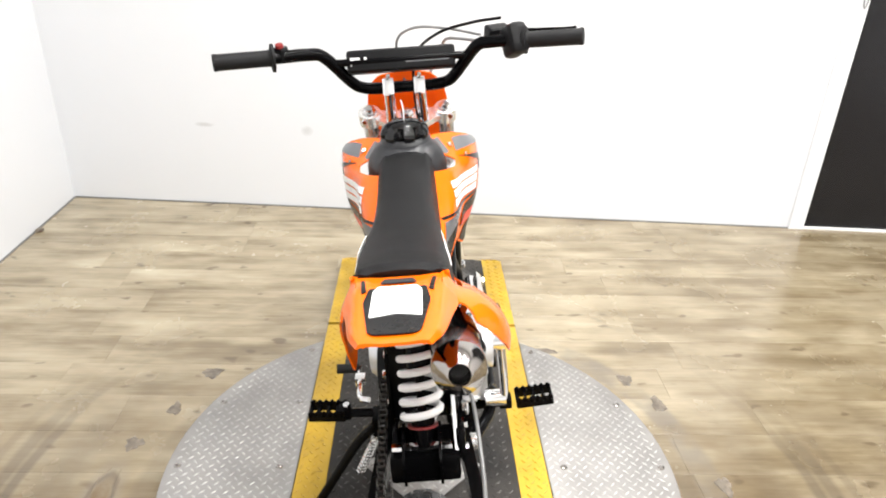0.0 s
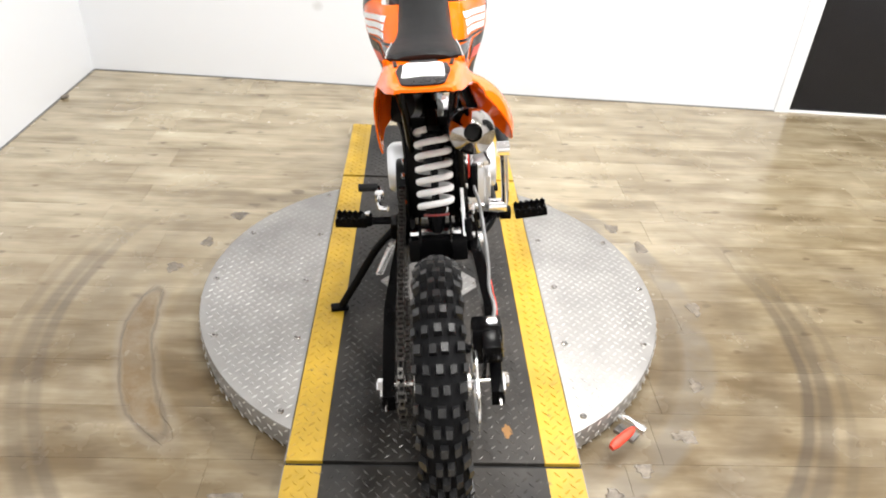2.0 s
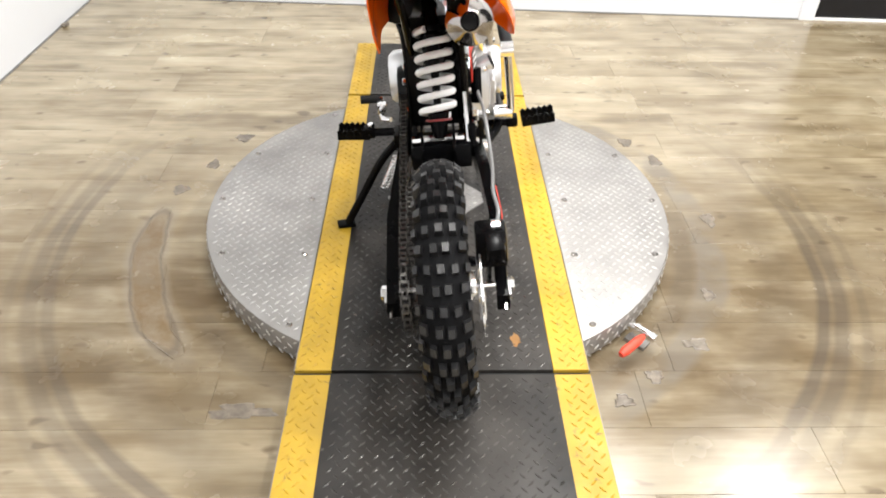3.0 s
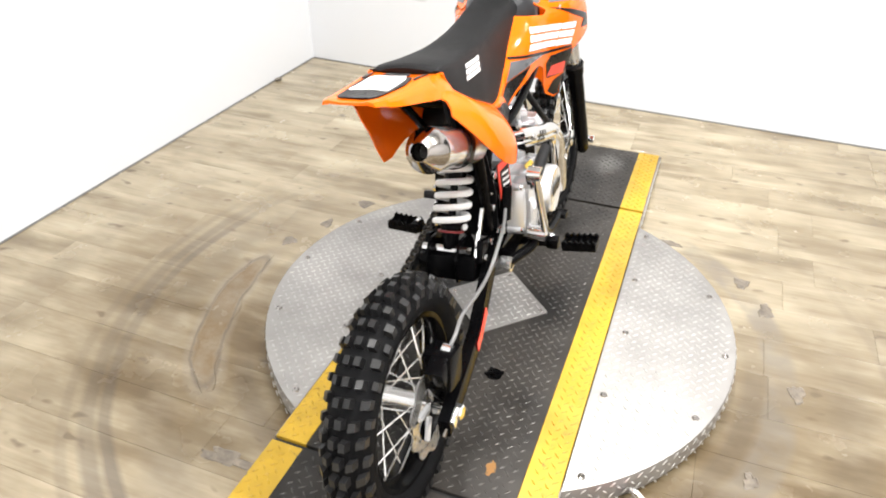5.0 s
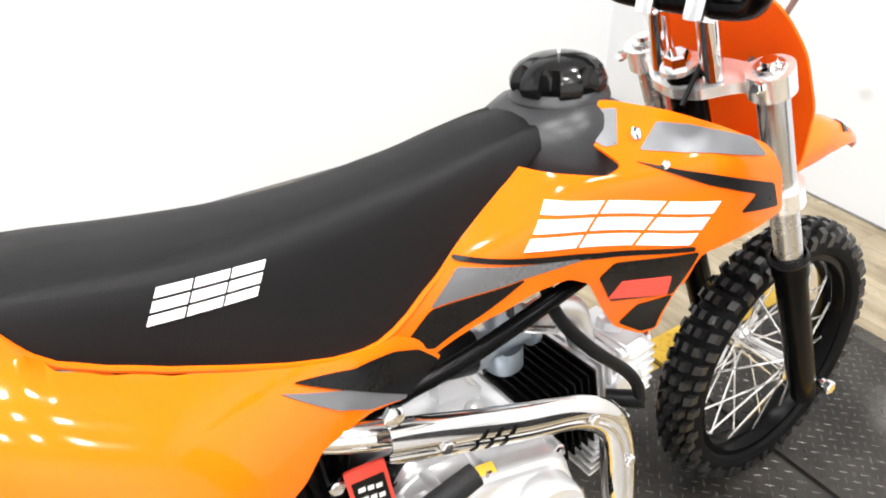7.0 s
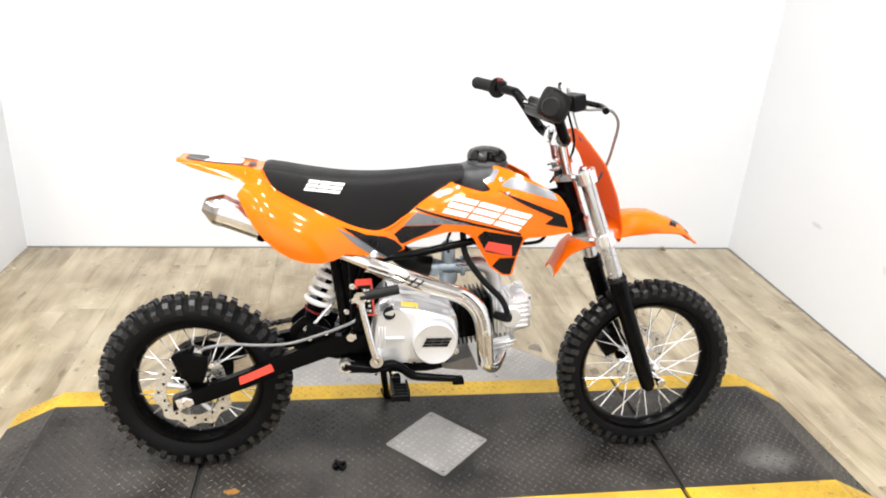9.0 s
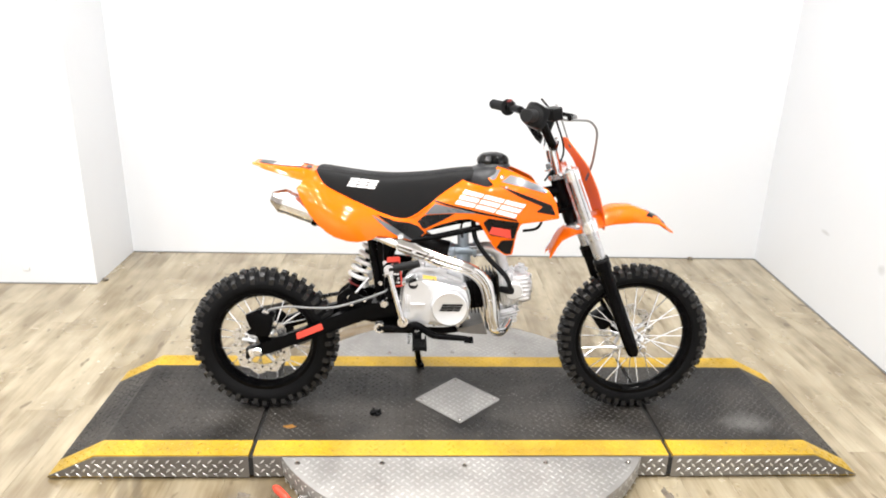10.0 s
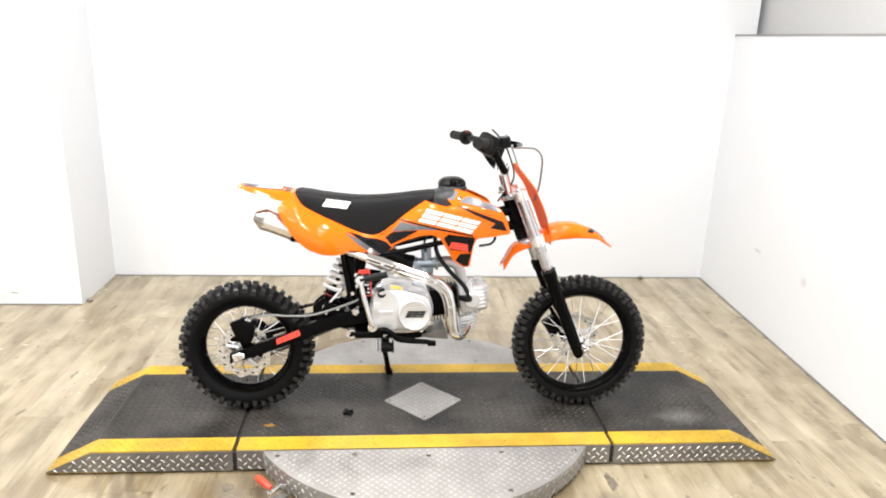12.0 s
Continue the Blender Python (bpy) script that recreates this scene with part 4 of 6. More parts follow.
def shroud_x(y, z):
    over = z - shroud_fold(y)
    bend = 0.6 * (over + math.sqrt(over * over + 0.00012))
    near = 1 - ease((y - 0.005) / 0.09)
    slope = seat_wide(y) + 0.005 + 1.1 * (soft_edge(y) + 0.004 - z)
    base = shroud_base(y)
    gap = slope - base
    base += near * 0.5 * (gap - math.sqrt(gap * gap + 0.00022))
    return base - bend - 0.028 * ease((0.665 - z) / 0.12) * ease((y + 0.03) / 0.09)


SHROUD = [(-0.136, 0.624), (-0.133, 0.646), (-0.098, 0.671), (-0.045, 0.720), (0.012, 0.765), (0.032, 0.759), (0.088, 0.748), (0.108, 0.754), (0.094, 0.770), (0.074, 0.787), (0.098, 0.803), (0.130, 0.803),
          (0.172, 0.792), (0.215, 0.774), (0.262, 0.750), (0.284, 0.718), (0.298, 0.668), (0.188, 0.648), (0.178, 0.621), (0.170, 0.547), (0.150, 0.543), (0.119, 0.560), (0.095, 0.597), (0.070, 0.638), (0.044, 0.652), (0.006, 0.649), (-0.05, 0.629), (-0.098, 0.603)]
DECALS = (
    ([(-0.064, 0.692), (0.069, 0.670), (-0.005, 0.669), (-0.094, 0.657)], SILVER_DECAL, "silver-grey decal"),
    ([(-0.094, 0.655), (-0.005, 0.667), (-0.045, 0.641), (-0.094, 0.613), (-0.128, 0.624)], BLACK_DECAL, "black decal"),
    ([(-0.065, 0.702), (0.077, 0.673), (0.176, 0.660), (0.176, 0.655), (0.069, 0.668), (-0.065, 0.697)], BLACK_DECAL, "thin black decal line"),
    ([(0.08, 0.642), (0.094, 0.657), (0.182, 0.652), (0.171, 0.598), (0.103, 0.603)], BLACK_DECAL, "black decal"),
    ([(0.122, 0.565), (0.136, 0.589), (0.172, 0.595), (0.165, 0.549), (0.148, 0.548)], BLACK_DECAL, "black decal"),
    ([(0.119, 0.757), (0.177, 0.740), (0.271, 0.708), (0.285, 0.678), (0.228, 0.686), (0.247, 0.702), (0.182, 0.727)], BLACK_DECAL, "black decal wedge"),
    ([(0.156, 0.785), (0.183, 0.780), (0.245, 0.760), (0.255, 0.741), (0.188, 0.757), (0.128, 0.765)], SILVER_DECAL, "silver-grey decal"),
    ([(0.083, 0.786), (0.098, 0.797), (0.131, 0.797), (0.113, 0.770), (0.101, 0.769)], SILVER_DECAL, "silver-grey decal"),
)
for s in (-1, 1):
    lay = lambda y, z, s=s: (s * shroud_x(y, z), y, z)
    shroud = part("tank_shroud", sheet(SHROUD, lay, 0.003 * s, 0.009, 0.007), ORANGE, bike, "orange plastic tank shroud", 50)
    over = lambda y, z, s=s: (s * (shroud_x(y, z) + 0.0016), y, z)
    for outline, material, label in DECALS:
        part("decal", sheet(outline, over, 0.0011 * s, 0.006, 0.003), material, shroud, label, 50)
    bars_of_logo(-0.008, 0.697, 0.170, 0.664, 0.0475, lambda y, z, s=s: (s * (shroud_x(y, z) + 0.0022), y, z), WHITE_DECAL, shroud, "large white maker's mark as plain bars")
    red = lambda y, z, s=s: (s * (shroud_x(y, z) + 0.0026), y, z)
    part("red_mark", sheet([(0.098, 0.608), (0.106, 0.631), (0.158, 0.627), (0.163, 0.599)], red, 0.0011 * s, 0.02, 0.002), RED_DECAL, shroud, "red maker's mark as a plain bar", 0)
    part("screw", bolt_head((s * shroud_x(0.132, 0.776), 0.132, 0.776), (s, 0, 0.6), 0.007, 0.005), CHROME, shroud)
    part("screw", bolt_head((s * shroud_x(0.142, 0.752), 0.142, 0.752), (s, 0, 0), 0.005, 0.004), CHROME, shroud)


tail_top = soft_line([(-0.607, 0.804), (-0.57, 0.798), (-0.50, 0.792), (-0.46, 0.790), (-0.40, 0.779)], 0.01)
tail_wide = soft_line([(-0.607, 0.036), (-0.597, 0.044), (-0.55, 0.052), (-0.48, 0.056), (-0.455, 0.058), (-0.43, 0.061), (-0.40, 0.064)], 0.008)
tail_low = soft_line([(-0.607, 0.040), (-0.59, 0.051), (-0.55, 0.060), (-0.50, 0.068), (-0.46, 0.077), (-0.43, 0.079), (-0.40, 0.074)], 0.012)
tail_drop = soft_line([(-0.607, 0.006), (-0.59, 0.011), (-0.55, 0.018), (-0.50, 0.026), (-0.46, 0.034), (-0.42, 0.030), (-0.40, 0.024)], 0.012)
side_bulge = soft_line([(-0.49, 0.024), (-0.45, 0.050), (-0.40, 0.072), (-0.34, 0.080), (-0.28, 0.066), (-0.22, 0.034), (-0.17, 0.012), (-0.10, 0.004), (-0.05, 0.004)], 0.03)


side_edge = soft_line([(-0.50, 0.763), (-0.46, 0.753), (-0.45, 0.752), (-0.42, 0.751), (-0.404, 0.748)] + [(y, z) for y, z in SEAT_EDGE if -0.39 < y < -0.15] + [(-0.133, 0.644), (-0.05, 0.640)], 0.012)
side_base = soft_line([(-0.50, 0.067), (-0.46, 0.077), (-0.43, 0.078), (-0.40, 0.0745), (-0.36, 0.0745), (-0.30, 0.0760), (-0.25, 0.0745), (-0.20, 0.0695), (-0.15, 0.0645), (-0.05, 0.0605)], 0.016)


def side_x(y, z, s):
    """The rear panels flare over the muffler on the right, and less on the left; above the shoulder they run into the tail."""
    edge = side_edge(y) + 0.003
    k = max(0.0, min(1.0, (edge - z) / 0.095))
    rise = math.sqrt(max(0.0, 1 - (1 - k) ** 2 + 0.01)) - 0.1 * (1 - k)
    flare = side_bulge(y) * (1.0 if s > 0 else 0.2)
    over = max(0.0, min(1.0, (z - edge) / max(0.012, tail_top(y) - edge)))
    base = side_base(y) + (tail_wide(y) * 0.957 - side_base(y)) * over ** 1.3 
    if y > -0.4175:
        base = max(base, seat_side(y, max(z, seat_low(y))) + 0.0016)
    return base + 0.003 * rise + flare * rise - 0.007 * ease((0.64 - z) / 0.08) * ease((-0.2 - y) / 0.14)


SIDE_TOP = [(-0.455, 0.7545), (-0.4550, 0.765), (-0.4545, 0.7868), (-0.4185, 0.7822)] + [(y, seat_low(y) + 0.0012) for y in [-0.4174 + 0.262 * (k / 56) ** 2 for k in range(57)]]
SIDE_TOP += [(-0.135, 0.645), (-0.112, 0.632), (-0.087, 0.601), (-0.131, 0.575), (-0.172, 0.588), (-0.205, 0.594)]
SIDE_RIGHT = SIDE_TOP + [(-0.232, 0.600), (-0.255, 0.590), (-0.29, 0.587), (-0.32, 0.591), (-0.355, 0.603), (-0.38, 0.618), (-0.405, 0.640), (-0.432, 0.671), (-0.453, 0.704), (-0.471, 0.734)]
SIDE_LEFT = SIDE_TOP + [(-0.27, 0.600), (-0.34, 0.590), (-0.372, 0.595), (-0.402, 0.663), (-0.446, 0.727), (-0.462, 0.740)]
for s, SIDE in ((-1, SIDE_LEFT), (1, SIDE_RIGHT)):
    lay = lambda y, z, s=s: (s * side_x(y, z, s), y, z)
    panel = part("side_panel", sheet(SIDE, lay, 0.003 * s, 0.008, 0.003), ORANGE, bike, "glossy orange plastic side panel", 60)
    over = lambda y, z, s=s: (s * (side_x(y, z, s) + 0.0018), y, z)
    part("decal", sheet([(-0.252, 0.662), (-0.157, 0.604), (-0.128, 0.580), (-0.134, 0.578), (-0.172, 0.592), (-0.205, 0.616)], over, 0.0011 * s, 0.006, 0.003), SILVER_DECAL, panel, "silver-grey decal", 50)
    part("decal", sheet([(-0.238, 0.661), (-0.18, 0.638), (-0.137, 0.632), (-0.112, 0.622), (-0.092, 0.602), (-0.126, 0.579), (-0.157, 0.600)], lambda y, z, s=s: (s * (side_x(y, z, s) + 0.0034), y, z), 0.0013 * s, 0.006, 0.003), BLACK_DECAL, panel, "black decal", 50)

# --- tail ---
bm = bmesh.new()
rings = []
for y in [-0.607 + 0.1525 * k / 30 for k in range(31)] + [-0.452, -0.4505, -0.44, -0.430, -0.4190]:
    tuck = 0.006 * ease((y + 0.4545) / 0.004)
    w, wl, zt, d = tail_wide(y), tail_low(y) - tuck, tail_top(y), tail_drop(y)
    outer = [(wl, zt - d), (w + (wl - w) * 0.62, zt - d * 0.55), (w + (wl - w) * 0.22 - tuck * 0.7, zt - d * 0.18), (w * 0.95, zt - 0.001), (w * 0.82, zt), (w * 0.4, zt - 0.002)]
    inner = [(w * 0.4, zt - 0.006), (w * 0.82, zt - 0.005), (w * 0.90, zt - 0.007), (w + (wl - w) * 0.2 - 0.003, zt - d * 0.3 - 0.003), (w + (wl - w) * 0.6 - 0.003, zt - d * 0.6 - 0.002), (wl - 0.003, zt - d)]
    ring = [(x, y, z) for x, z in outer] + [(-x, y, z) for x, z in outer[::-1]] + [(-x, y, z) for x, z in inner[::-1]] + [(x, y, z) for x, z in inner]
    rings.append(ring)
loft(bm, rings)
tail = part("rear_fender", bm, ORANGE, bike, "orange plastic tail fender", 45)
on_tail = lambda u, v: (u, v, tail_top(v) + 0.0022 - 0.0012 * (1 - abs(u) / 0.06))
part("decal", sheet([(-0.024, -0.590), (0.024, -0.590), (0.031, -0.583), (0.042, -0.505), (0.037, -0.468), (-0.037, -0.468), (-0.042, -0.505), (-0.031, -0.583)], on_tail, 0.0014, 0.02, 0.004), BLACK_DECAL, tail, "black tail decal", 50)
over_tail = lambda u, v: (u, v, tail_top(v) + 0.0036 - 0.0012 * (1 - abs(u) / 0.06))
part("white_patch", sheet([(-0.032, -0.548), (0.0, -0.538), (0.032, -0.548), (0.0315, -0.480), (0.025, -0.466), (-0.025, -0.466), (-0.0315, -0.480)], over_tail, 0.0012, 0.02, 0.004), WHITE_DECAL, tail, "blank white number patch", 50)
for s in (-1, 1):
    part("vent", sheet([(s * 0.040, -0.475), (s * 0.046, -0.480), (s * 0.050, -0.438), (s * 0.045, -0.438)][::s], on_tail, 0.0014, 0.02, 0.002), BLACK_DECAL, tail)
part("vent", sheet([(-0.024, -0.452), (0.024, -0.452), (0.019, -0.436), (-0.019, -0.436)], on_tail, 0.0014, 0.02, 0.003), TANK_GREY, tail)

# --- frame ---
frame_bm = bmesh.new()
tube([(0, 0.335, 0.73), (0, 0.20, 0.70), (0, 0.05, 0.655), (0, -0.10, 0.615), (0, -0.17, 0.60)], 0.019, 12, 5, frame_bm)
part("frame_backbone", frame_bm, BLACK_PAINT, bike, "black painted steel frame tube")
part("steering_head", turned([(-0.01, 0.016), (0.0, 0.021), (0.16, 0.021), (0.17, 0.016)], (0, 0.368, 0.632), (0, -0.38, 0.925), 20, None, True), BLACK_PAINT, bike)
for s in (-1, 1):
    part("frame_tube", tube([(s * 0.035, 0.36, 0.68), (s * 0.060, 0.22, 0.650), (s * 0.074, 0.05, 0.616), (s * 0.074, -0.063, 0.590), (s * 0.066, -0.139, 0.574), (s * 0.052, -0.19, 0.542), (s * 0.050, -0.205, 0.40), (s * 0.052, -0.185, 0.325)], 0.0095, 10), BLACK_PAINT, bike)
    part("seat_rail", tube([(s * 0.055, -0.10, 0.60), (s * 0.060, -0.22, 0.655), (s * 0.060, -0.36, 0.725), (s * 0.050, -0.46, 0.765)], 0.011, 10), BLACK_PAINT, bike)
    part("seat_stay", tube([(s * 0.040, -0.200, 0.50), (s * 0.044, -0.27, 0.62), (s * 0.050, -0.36, 0.715)], 0.008, 8), BLACK_PAINT, bike)
    part("pivot_plate", box((0.008, 0.085, 0.20), (s * 0.056, -0.185, 0.40), (-8, 0, 0), 0.003), BLACK_PAINT, bike)
    for yy, zz in ((-0.212, 0.465), (-0.205, 0.395), (-0.165, 0.475)):
        part("frame_bolt", bolt_head((s * 0.060, yy, zz), (s, 0, 0), 0.0075, 0.006), CHROME, bike)
part("frame_upright", tube([(0.052, -0.256, 0.575), (0.054, -0.248, 0.520), (0.056, -0.236, 0.450), (0.056, -0.228, 0.385)], 0.0125, 12), BLACK_PAINT, bike)
part("upright_plate", sheet([(-0.240, 0.560), (-0.196, 0.556), (-0.186, 0.46), (-0.190, 0.39), (-0.230, 0.385)], lambda y, z: (0.049, y, z), 0.004, 0.04, 0.006), BLACK_PAINT, bike)
for yy, zz, rr in ((-0.212, 0.505, 0.009), (-0.226, 0.440, 0.008)):
    part("upright_bolt", bolt_head((0.066, yy, zz), (1, 0, 0), rr, 0.007), CHROME, bike)
part("panel_bolt", bolt_head((0.108, -0.164, 0.597), (1, 0, 0.2), 0.0105, 0.007), CHROME, bike)
part("pivot_bolt", bolt_head((0.074, -0.215, 0.378), (1, 0, 0), 0.014, 0.012), CHROME, bike)
part("tail_crossbar", tube([(-0.06, -0.33, 0.70), (0.06, -0.33, 0.70)], 0.010, 8, 1), BLACK_PAINT, bike)
part("mud_guard", sheet([(-0.055, -0.40), (0.055, -0.40), (0.05, -0.21), (-0.05, -0.21)], lambda u, v: (u, v, 0.735 + (v + 0.21) * -0.10), 0.003, 0.04, 0.01), BLACK_PLASTIC, bike)
part("air_filter", turned([(0, 0.02), (0.01, 0.040), (0.07, 0.036), (0.08, 0.02), (0.08, 0.0005)], (-0.045, -0.14, 0.60), (-0.25, -1, 0.35), 20, None, True), BLACK_PLASTIC, bike, "black air filter")

# --- swingarm and shock ---
for s in (-1, 1):
    bm = bmesh.new()
    sink = 0.020 if s < 0 else 0.0
    rows = [(-0.14, 0.358, 0.046, 0.062), (-0.25, 0.356, 0.048, 0.070), (-0.36, 0.322, 0.046, 0.086), (-0.46, 0.284, 0.042, 0.098), (-0.56, 0.246, 0.040, 0.099), (-0.635, 0.222, 0.034, 0.099)]
    loft(bm, [[(s * (x + dx), y, z - sink * ease((y + 0.50) / 0.2) + h * up) for dx, up in ((-0.011, -0.5), (0.011, -0.5), (0.013, 0.0), (0.011, 0.5), (-0.011, 0.5))] for y, z, h, x in rows])
    arm = part("swingarm", bm, BLACK_PAINT, bike, "black box-section swingarm", 50)
    lay = lambda y, z, s=s: (s * (0.1130 if y < -0.46 else 0.1130 - (y + 0.46) * 0.115), y, z)
    if s > 0:
        part("red_mark", sheet([(-0.478, 0.272), (-0.480, 0.292), (-0.405, 0.322), (-0.398, 0.303)], lay, 0.0015 * s, 0.03, 0.003), RED_DECAL, arm, "red maker's mark as a plain bar", 0)
    part("chain_adjuster", box((0.024, 0.032, 0.028), (s * 0.103, -0.610, 0.228), (18, 0, 0), 0.004), BRUSHED, arm, "bright chain adjuster")
    part("adjuster_bolt", tube([(s * 0.103, -0.62, 0.225), (s * 0.103, -0.648, 0.215)], 0.0035, 6, 0), DARK_CHROME, arm)
    part("axle_nut", bolt_head((s * 0.110, -0.598, 0.232), (s, 0, 0), 0.014, 0.012), CHROME, arm)
part("swingarm_bridge", box((0.122, 0.118, 0.050), (0.004, -0.292, 0.346), (-14, 0, 0), 0.010), BLACK_PAINT, bike)
part("inner_guard", sheet([(-0.055, 0.36), (0.072, 0.36), (0.074, 0.47), (0.050, 0.60), (-0.050, 0.60)], lambda u, v: (u, -0.215 - (v - 0.41) * 0.05, v), 0.003, 0.05, 0.01), BLACK_PLASTIC, bike, "black plastic guard behind the engine")
for s in (-1, 1):
    part("shock_bracket", sheet([(-0.36, 0.33), (-0.25, 0.36), (-0.275, 0.405), (-0.33, 0.415), (-0.365, 0.385)], lambda y, z, s=s: (s * 0.034, y, z), 0.005 * s, 0.05, 0.01), BLACK_PAINT, bike)
part("swing_brace", box((0.012, 0.070, 0.048), (0.070, -0.292, 0.378), (-22, 0, 0), 0.005), BLACK_PAINT, bike)
part("link_plate", box((0.010, 0.070, 0.048), (-0.046, -0.285, 0.378), (-22, 0, 0), 0.005), BLACK_PAINT, bike)
part("brake_rod", tube([(0.060, -0.335, 0.365), (0.058, -0.262, 0.455)], 0.0045, 8, 0), CHROME, bike)
for bx, by, bz in ((0.075, -0.315, 0.374), (0.075, -0.275, 0.388)):
    part("brace_bolt", bolt_head((bx, by, bz), (1, 0, 0), 0.007, 0.006), CHROME, bike)
S0, S1 = Vector((0.004, -0.322, 0.388)), Vector((0.004, -0.212, 0.612))
sw = (S1 - S0).normalized()
shock = part("shock_absorber", turned([(0.0, 0.012), (0.02, 0.017), (0.05, 0.022), (0.055, 0.030), (0.062, 0.030), (0.064, 0.008), (0.13, 0.008), (0.135, 0.022), (0.20, 0.022), (0.205, 0.030), (0.215, 0.030), (0.218, 0.016), (0.25, 0.012)], S0, sw, 20, None, True), BLACK_PAINT, bike, "black shock absorber")
part("shock_bolt", tube([(-0.052, -0.322, 0.388), (0.052, -0.322, 0.388)], 0.009, 8, 1), CHROME, shock)
for at in (0.035, 0.21):
    part("spring_collar", turned([(0, 0.018), (0, 0.0265), (0.004, 0.0265), (0.004, 0.018)], S0 + sw * at, sw, 24), RED_PAINT, shock, "red spring collar")
side_v = sw.orthogonal().normalized()
up_v = sw.cross(side_v)
turns = 6.6
coil = []
for k in range(int(turns * 18) + 1):
    a = k / 18 * math.tau
    h = 0.045 + 0.165 * k / (turns * 18)
    coil.append(S0 + sw * h + 0.0325 * (math.cos(a) * side_v + math.sin(a) * up_v))
part("spring", tube(coil, 0.0068, 8, 0), WHITE_SPRING, shock, "thick white coil spring")

# --- engine ---
bm = bmesh.new()


def case_ring(x, grow):
    outline = [(-0.165, 0.345), (-0.15, 0.315), (-0.05, 0.300), (0.02, 0.300), (0.046, 0.325), (0.048, 0.40), (0.036, 0.452), (0.0, 0.470), (-0.08, 0.486), (-0.135, 0.485), (-0.165, 0.44)]
    cy, cz = -0.045, 0.39
    return [(x, cy + (p[0] - cy) * grow, cz + (p[1] - cz) * grow) for p in rounded(outline, 0.02)]


loft(bm, [case_ring(-0.050, 0.86), case_ring(-0.046, 0.95), case_ring(-0.040, 1.0), case_ring(0.060, 1.0), case_ring(0.066, 0.96)])
engine = part("engine", bm, ALLOY, bike, "cast alloy horizontal engine", 35)


def cover_ring(x, grow):
    """Outline of the cover bolted over the clutch side of the engine."""
    outline = [(-0.165, 0.350), (-0.150, 0.328), (-0.08, 0.318), (0.02, 0.316), (0.047, 0.336), (0.054, 0.39), (0.040, 0.442), (-0.01, 0.456), (-0.065, 0.470), (-0.125, 0.474), (-0.158, 0.458), (-0.167, 0.40)]
    cy, cz = -0.055, 0.39
    return [(x, cy + (p[0] - cy) * grow, cz + (p[1] - cz) * grow) for p in rounded(outline, 0.018)]


bm = bmesh.new()
loft(bm, [cover_ring(0.062, 1.0), cover_ring(0.072, 1.0), cover_ring(0.074, 0.975), cover_ring(0.104, 0.96), cover_ring(0.113, 0.93), cover_ring(0.118, 0.86), cover_ring(0.120, 0.74)])
part("side_cover", bm, ALLOY, engine, "cast alloy clutch side cover", 35)
part("cover_gasket", loft(bmesh.new(), [cover_ring(0.0595, 1.012), cover_ring(0.0625, 1.012)]), BLACK_PLASTIC, engine)
part("clutch_cover", turned([(0.0, 0.0610), (0.008, 0.0600), (0.010, 0.0560), (0.033, 0.0545), (0.0365, 0.0530), (0.0380, 0.0505), (0.0375, 0.0490), (0.0373, 0.0005)], (0.110, -0.016, 0.385), (1, 0, 0), 40), ALLOY, engine, "round silver clutch cover")
lay = lambda y, z: (0.1500, y, z)
bars_of_logo(-0.048, 0.379, 0.014, 0.379, 0.022, lay, BLACK_DECAL, engine, "black maker's mark as plain bars")
part("gear_cover", sheet([(-0.155, 0.335), (-0.075, 0.325), (-0.070, 0.430), (-0.10, 0.470), (-0.150, 0.452)], lambda y, z: (0.125 - 1.2 * (y + 0.11) ** 2, y, z), 0.012, 0.03, 0.016), ALLOY, engine)
for yy, zz in ((-0.158, 0.352), (-0.153, 0.452), (-0.065, 0.463), (0.032, 0.438), (0.043, 0.345), (-0.06, 0.322), (0.012, 0.320), (-0.12, 0.466)):
    part("case_boss", turned([(-0.034, 0.0085), (0.0, 0.0075)], (0.106, yy, zz), (1, 0, 0), 12, None, True), ALLOY, engine)
    part("case_bolt", bolt_head((0.105, yy, zz), (1, 0, 0), 0.0055, 0.007), CHROME, engine)
part("filler_cap", turned([(0, 0.013), (0.012, 0.0155), (0.017, 0.0150), (0.019, 0.011), (0.016, 0.010), (0.016, 0.0005)], (0.108, -0.126, 0.449), (0.9, 0, 0.4), 16), BLACK_PLASTIC, engine, "black oil filler cap")
for yy in (-0.150, -0.143, -0.136):
    part("case_rib", box((0.012, 0.0035, 0.055), (0.122, yy, 0.395), (0, 0, 0), 0.0012, segments=1), ALLOY, engine)
part("case_rib", box((0.010, 0.045, 0.006), (0.126, -0.112, 0.392), (0, 0, 0), 0.002), ALLOY, engine)
part("sump_plug", bolt_head((0.0, -0.03, 0.298), (0, 0, -1), 0.014, 0.010), CHROME, engine)
part("filler_neck", turned([(-0.02, 0.02), (0.012, 0.019)], (0.110, -0.131, 0.454), (0.9, 0, 0.4), 16), ALLOY, engine)
part("sticker", sheet([(-0.095, 0.455), (-0.054, 0.450), (-0.057, 0.474), (-0.097, 0.478)], lambda y, z: (0.1170 - (z - 0.452) * 0.62, y, z), 0.002, 0.05, 0.002), YELLOW_DECAL, engine, "yellow sticker")
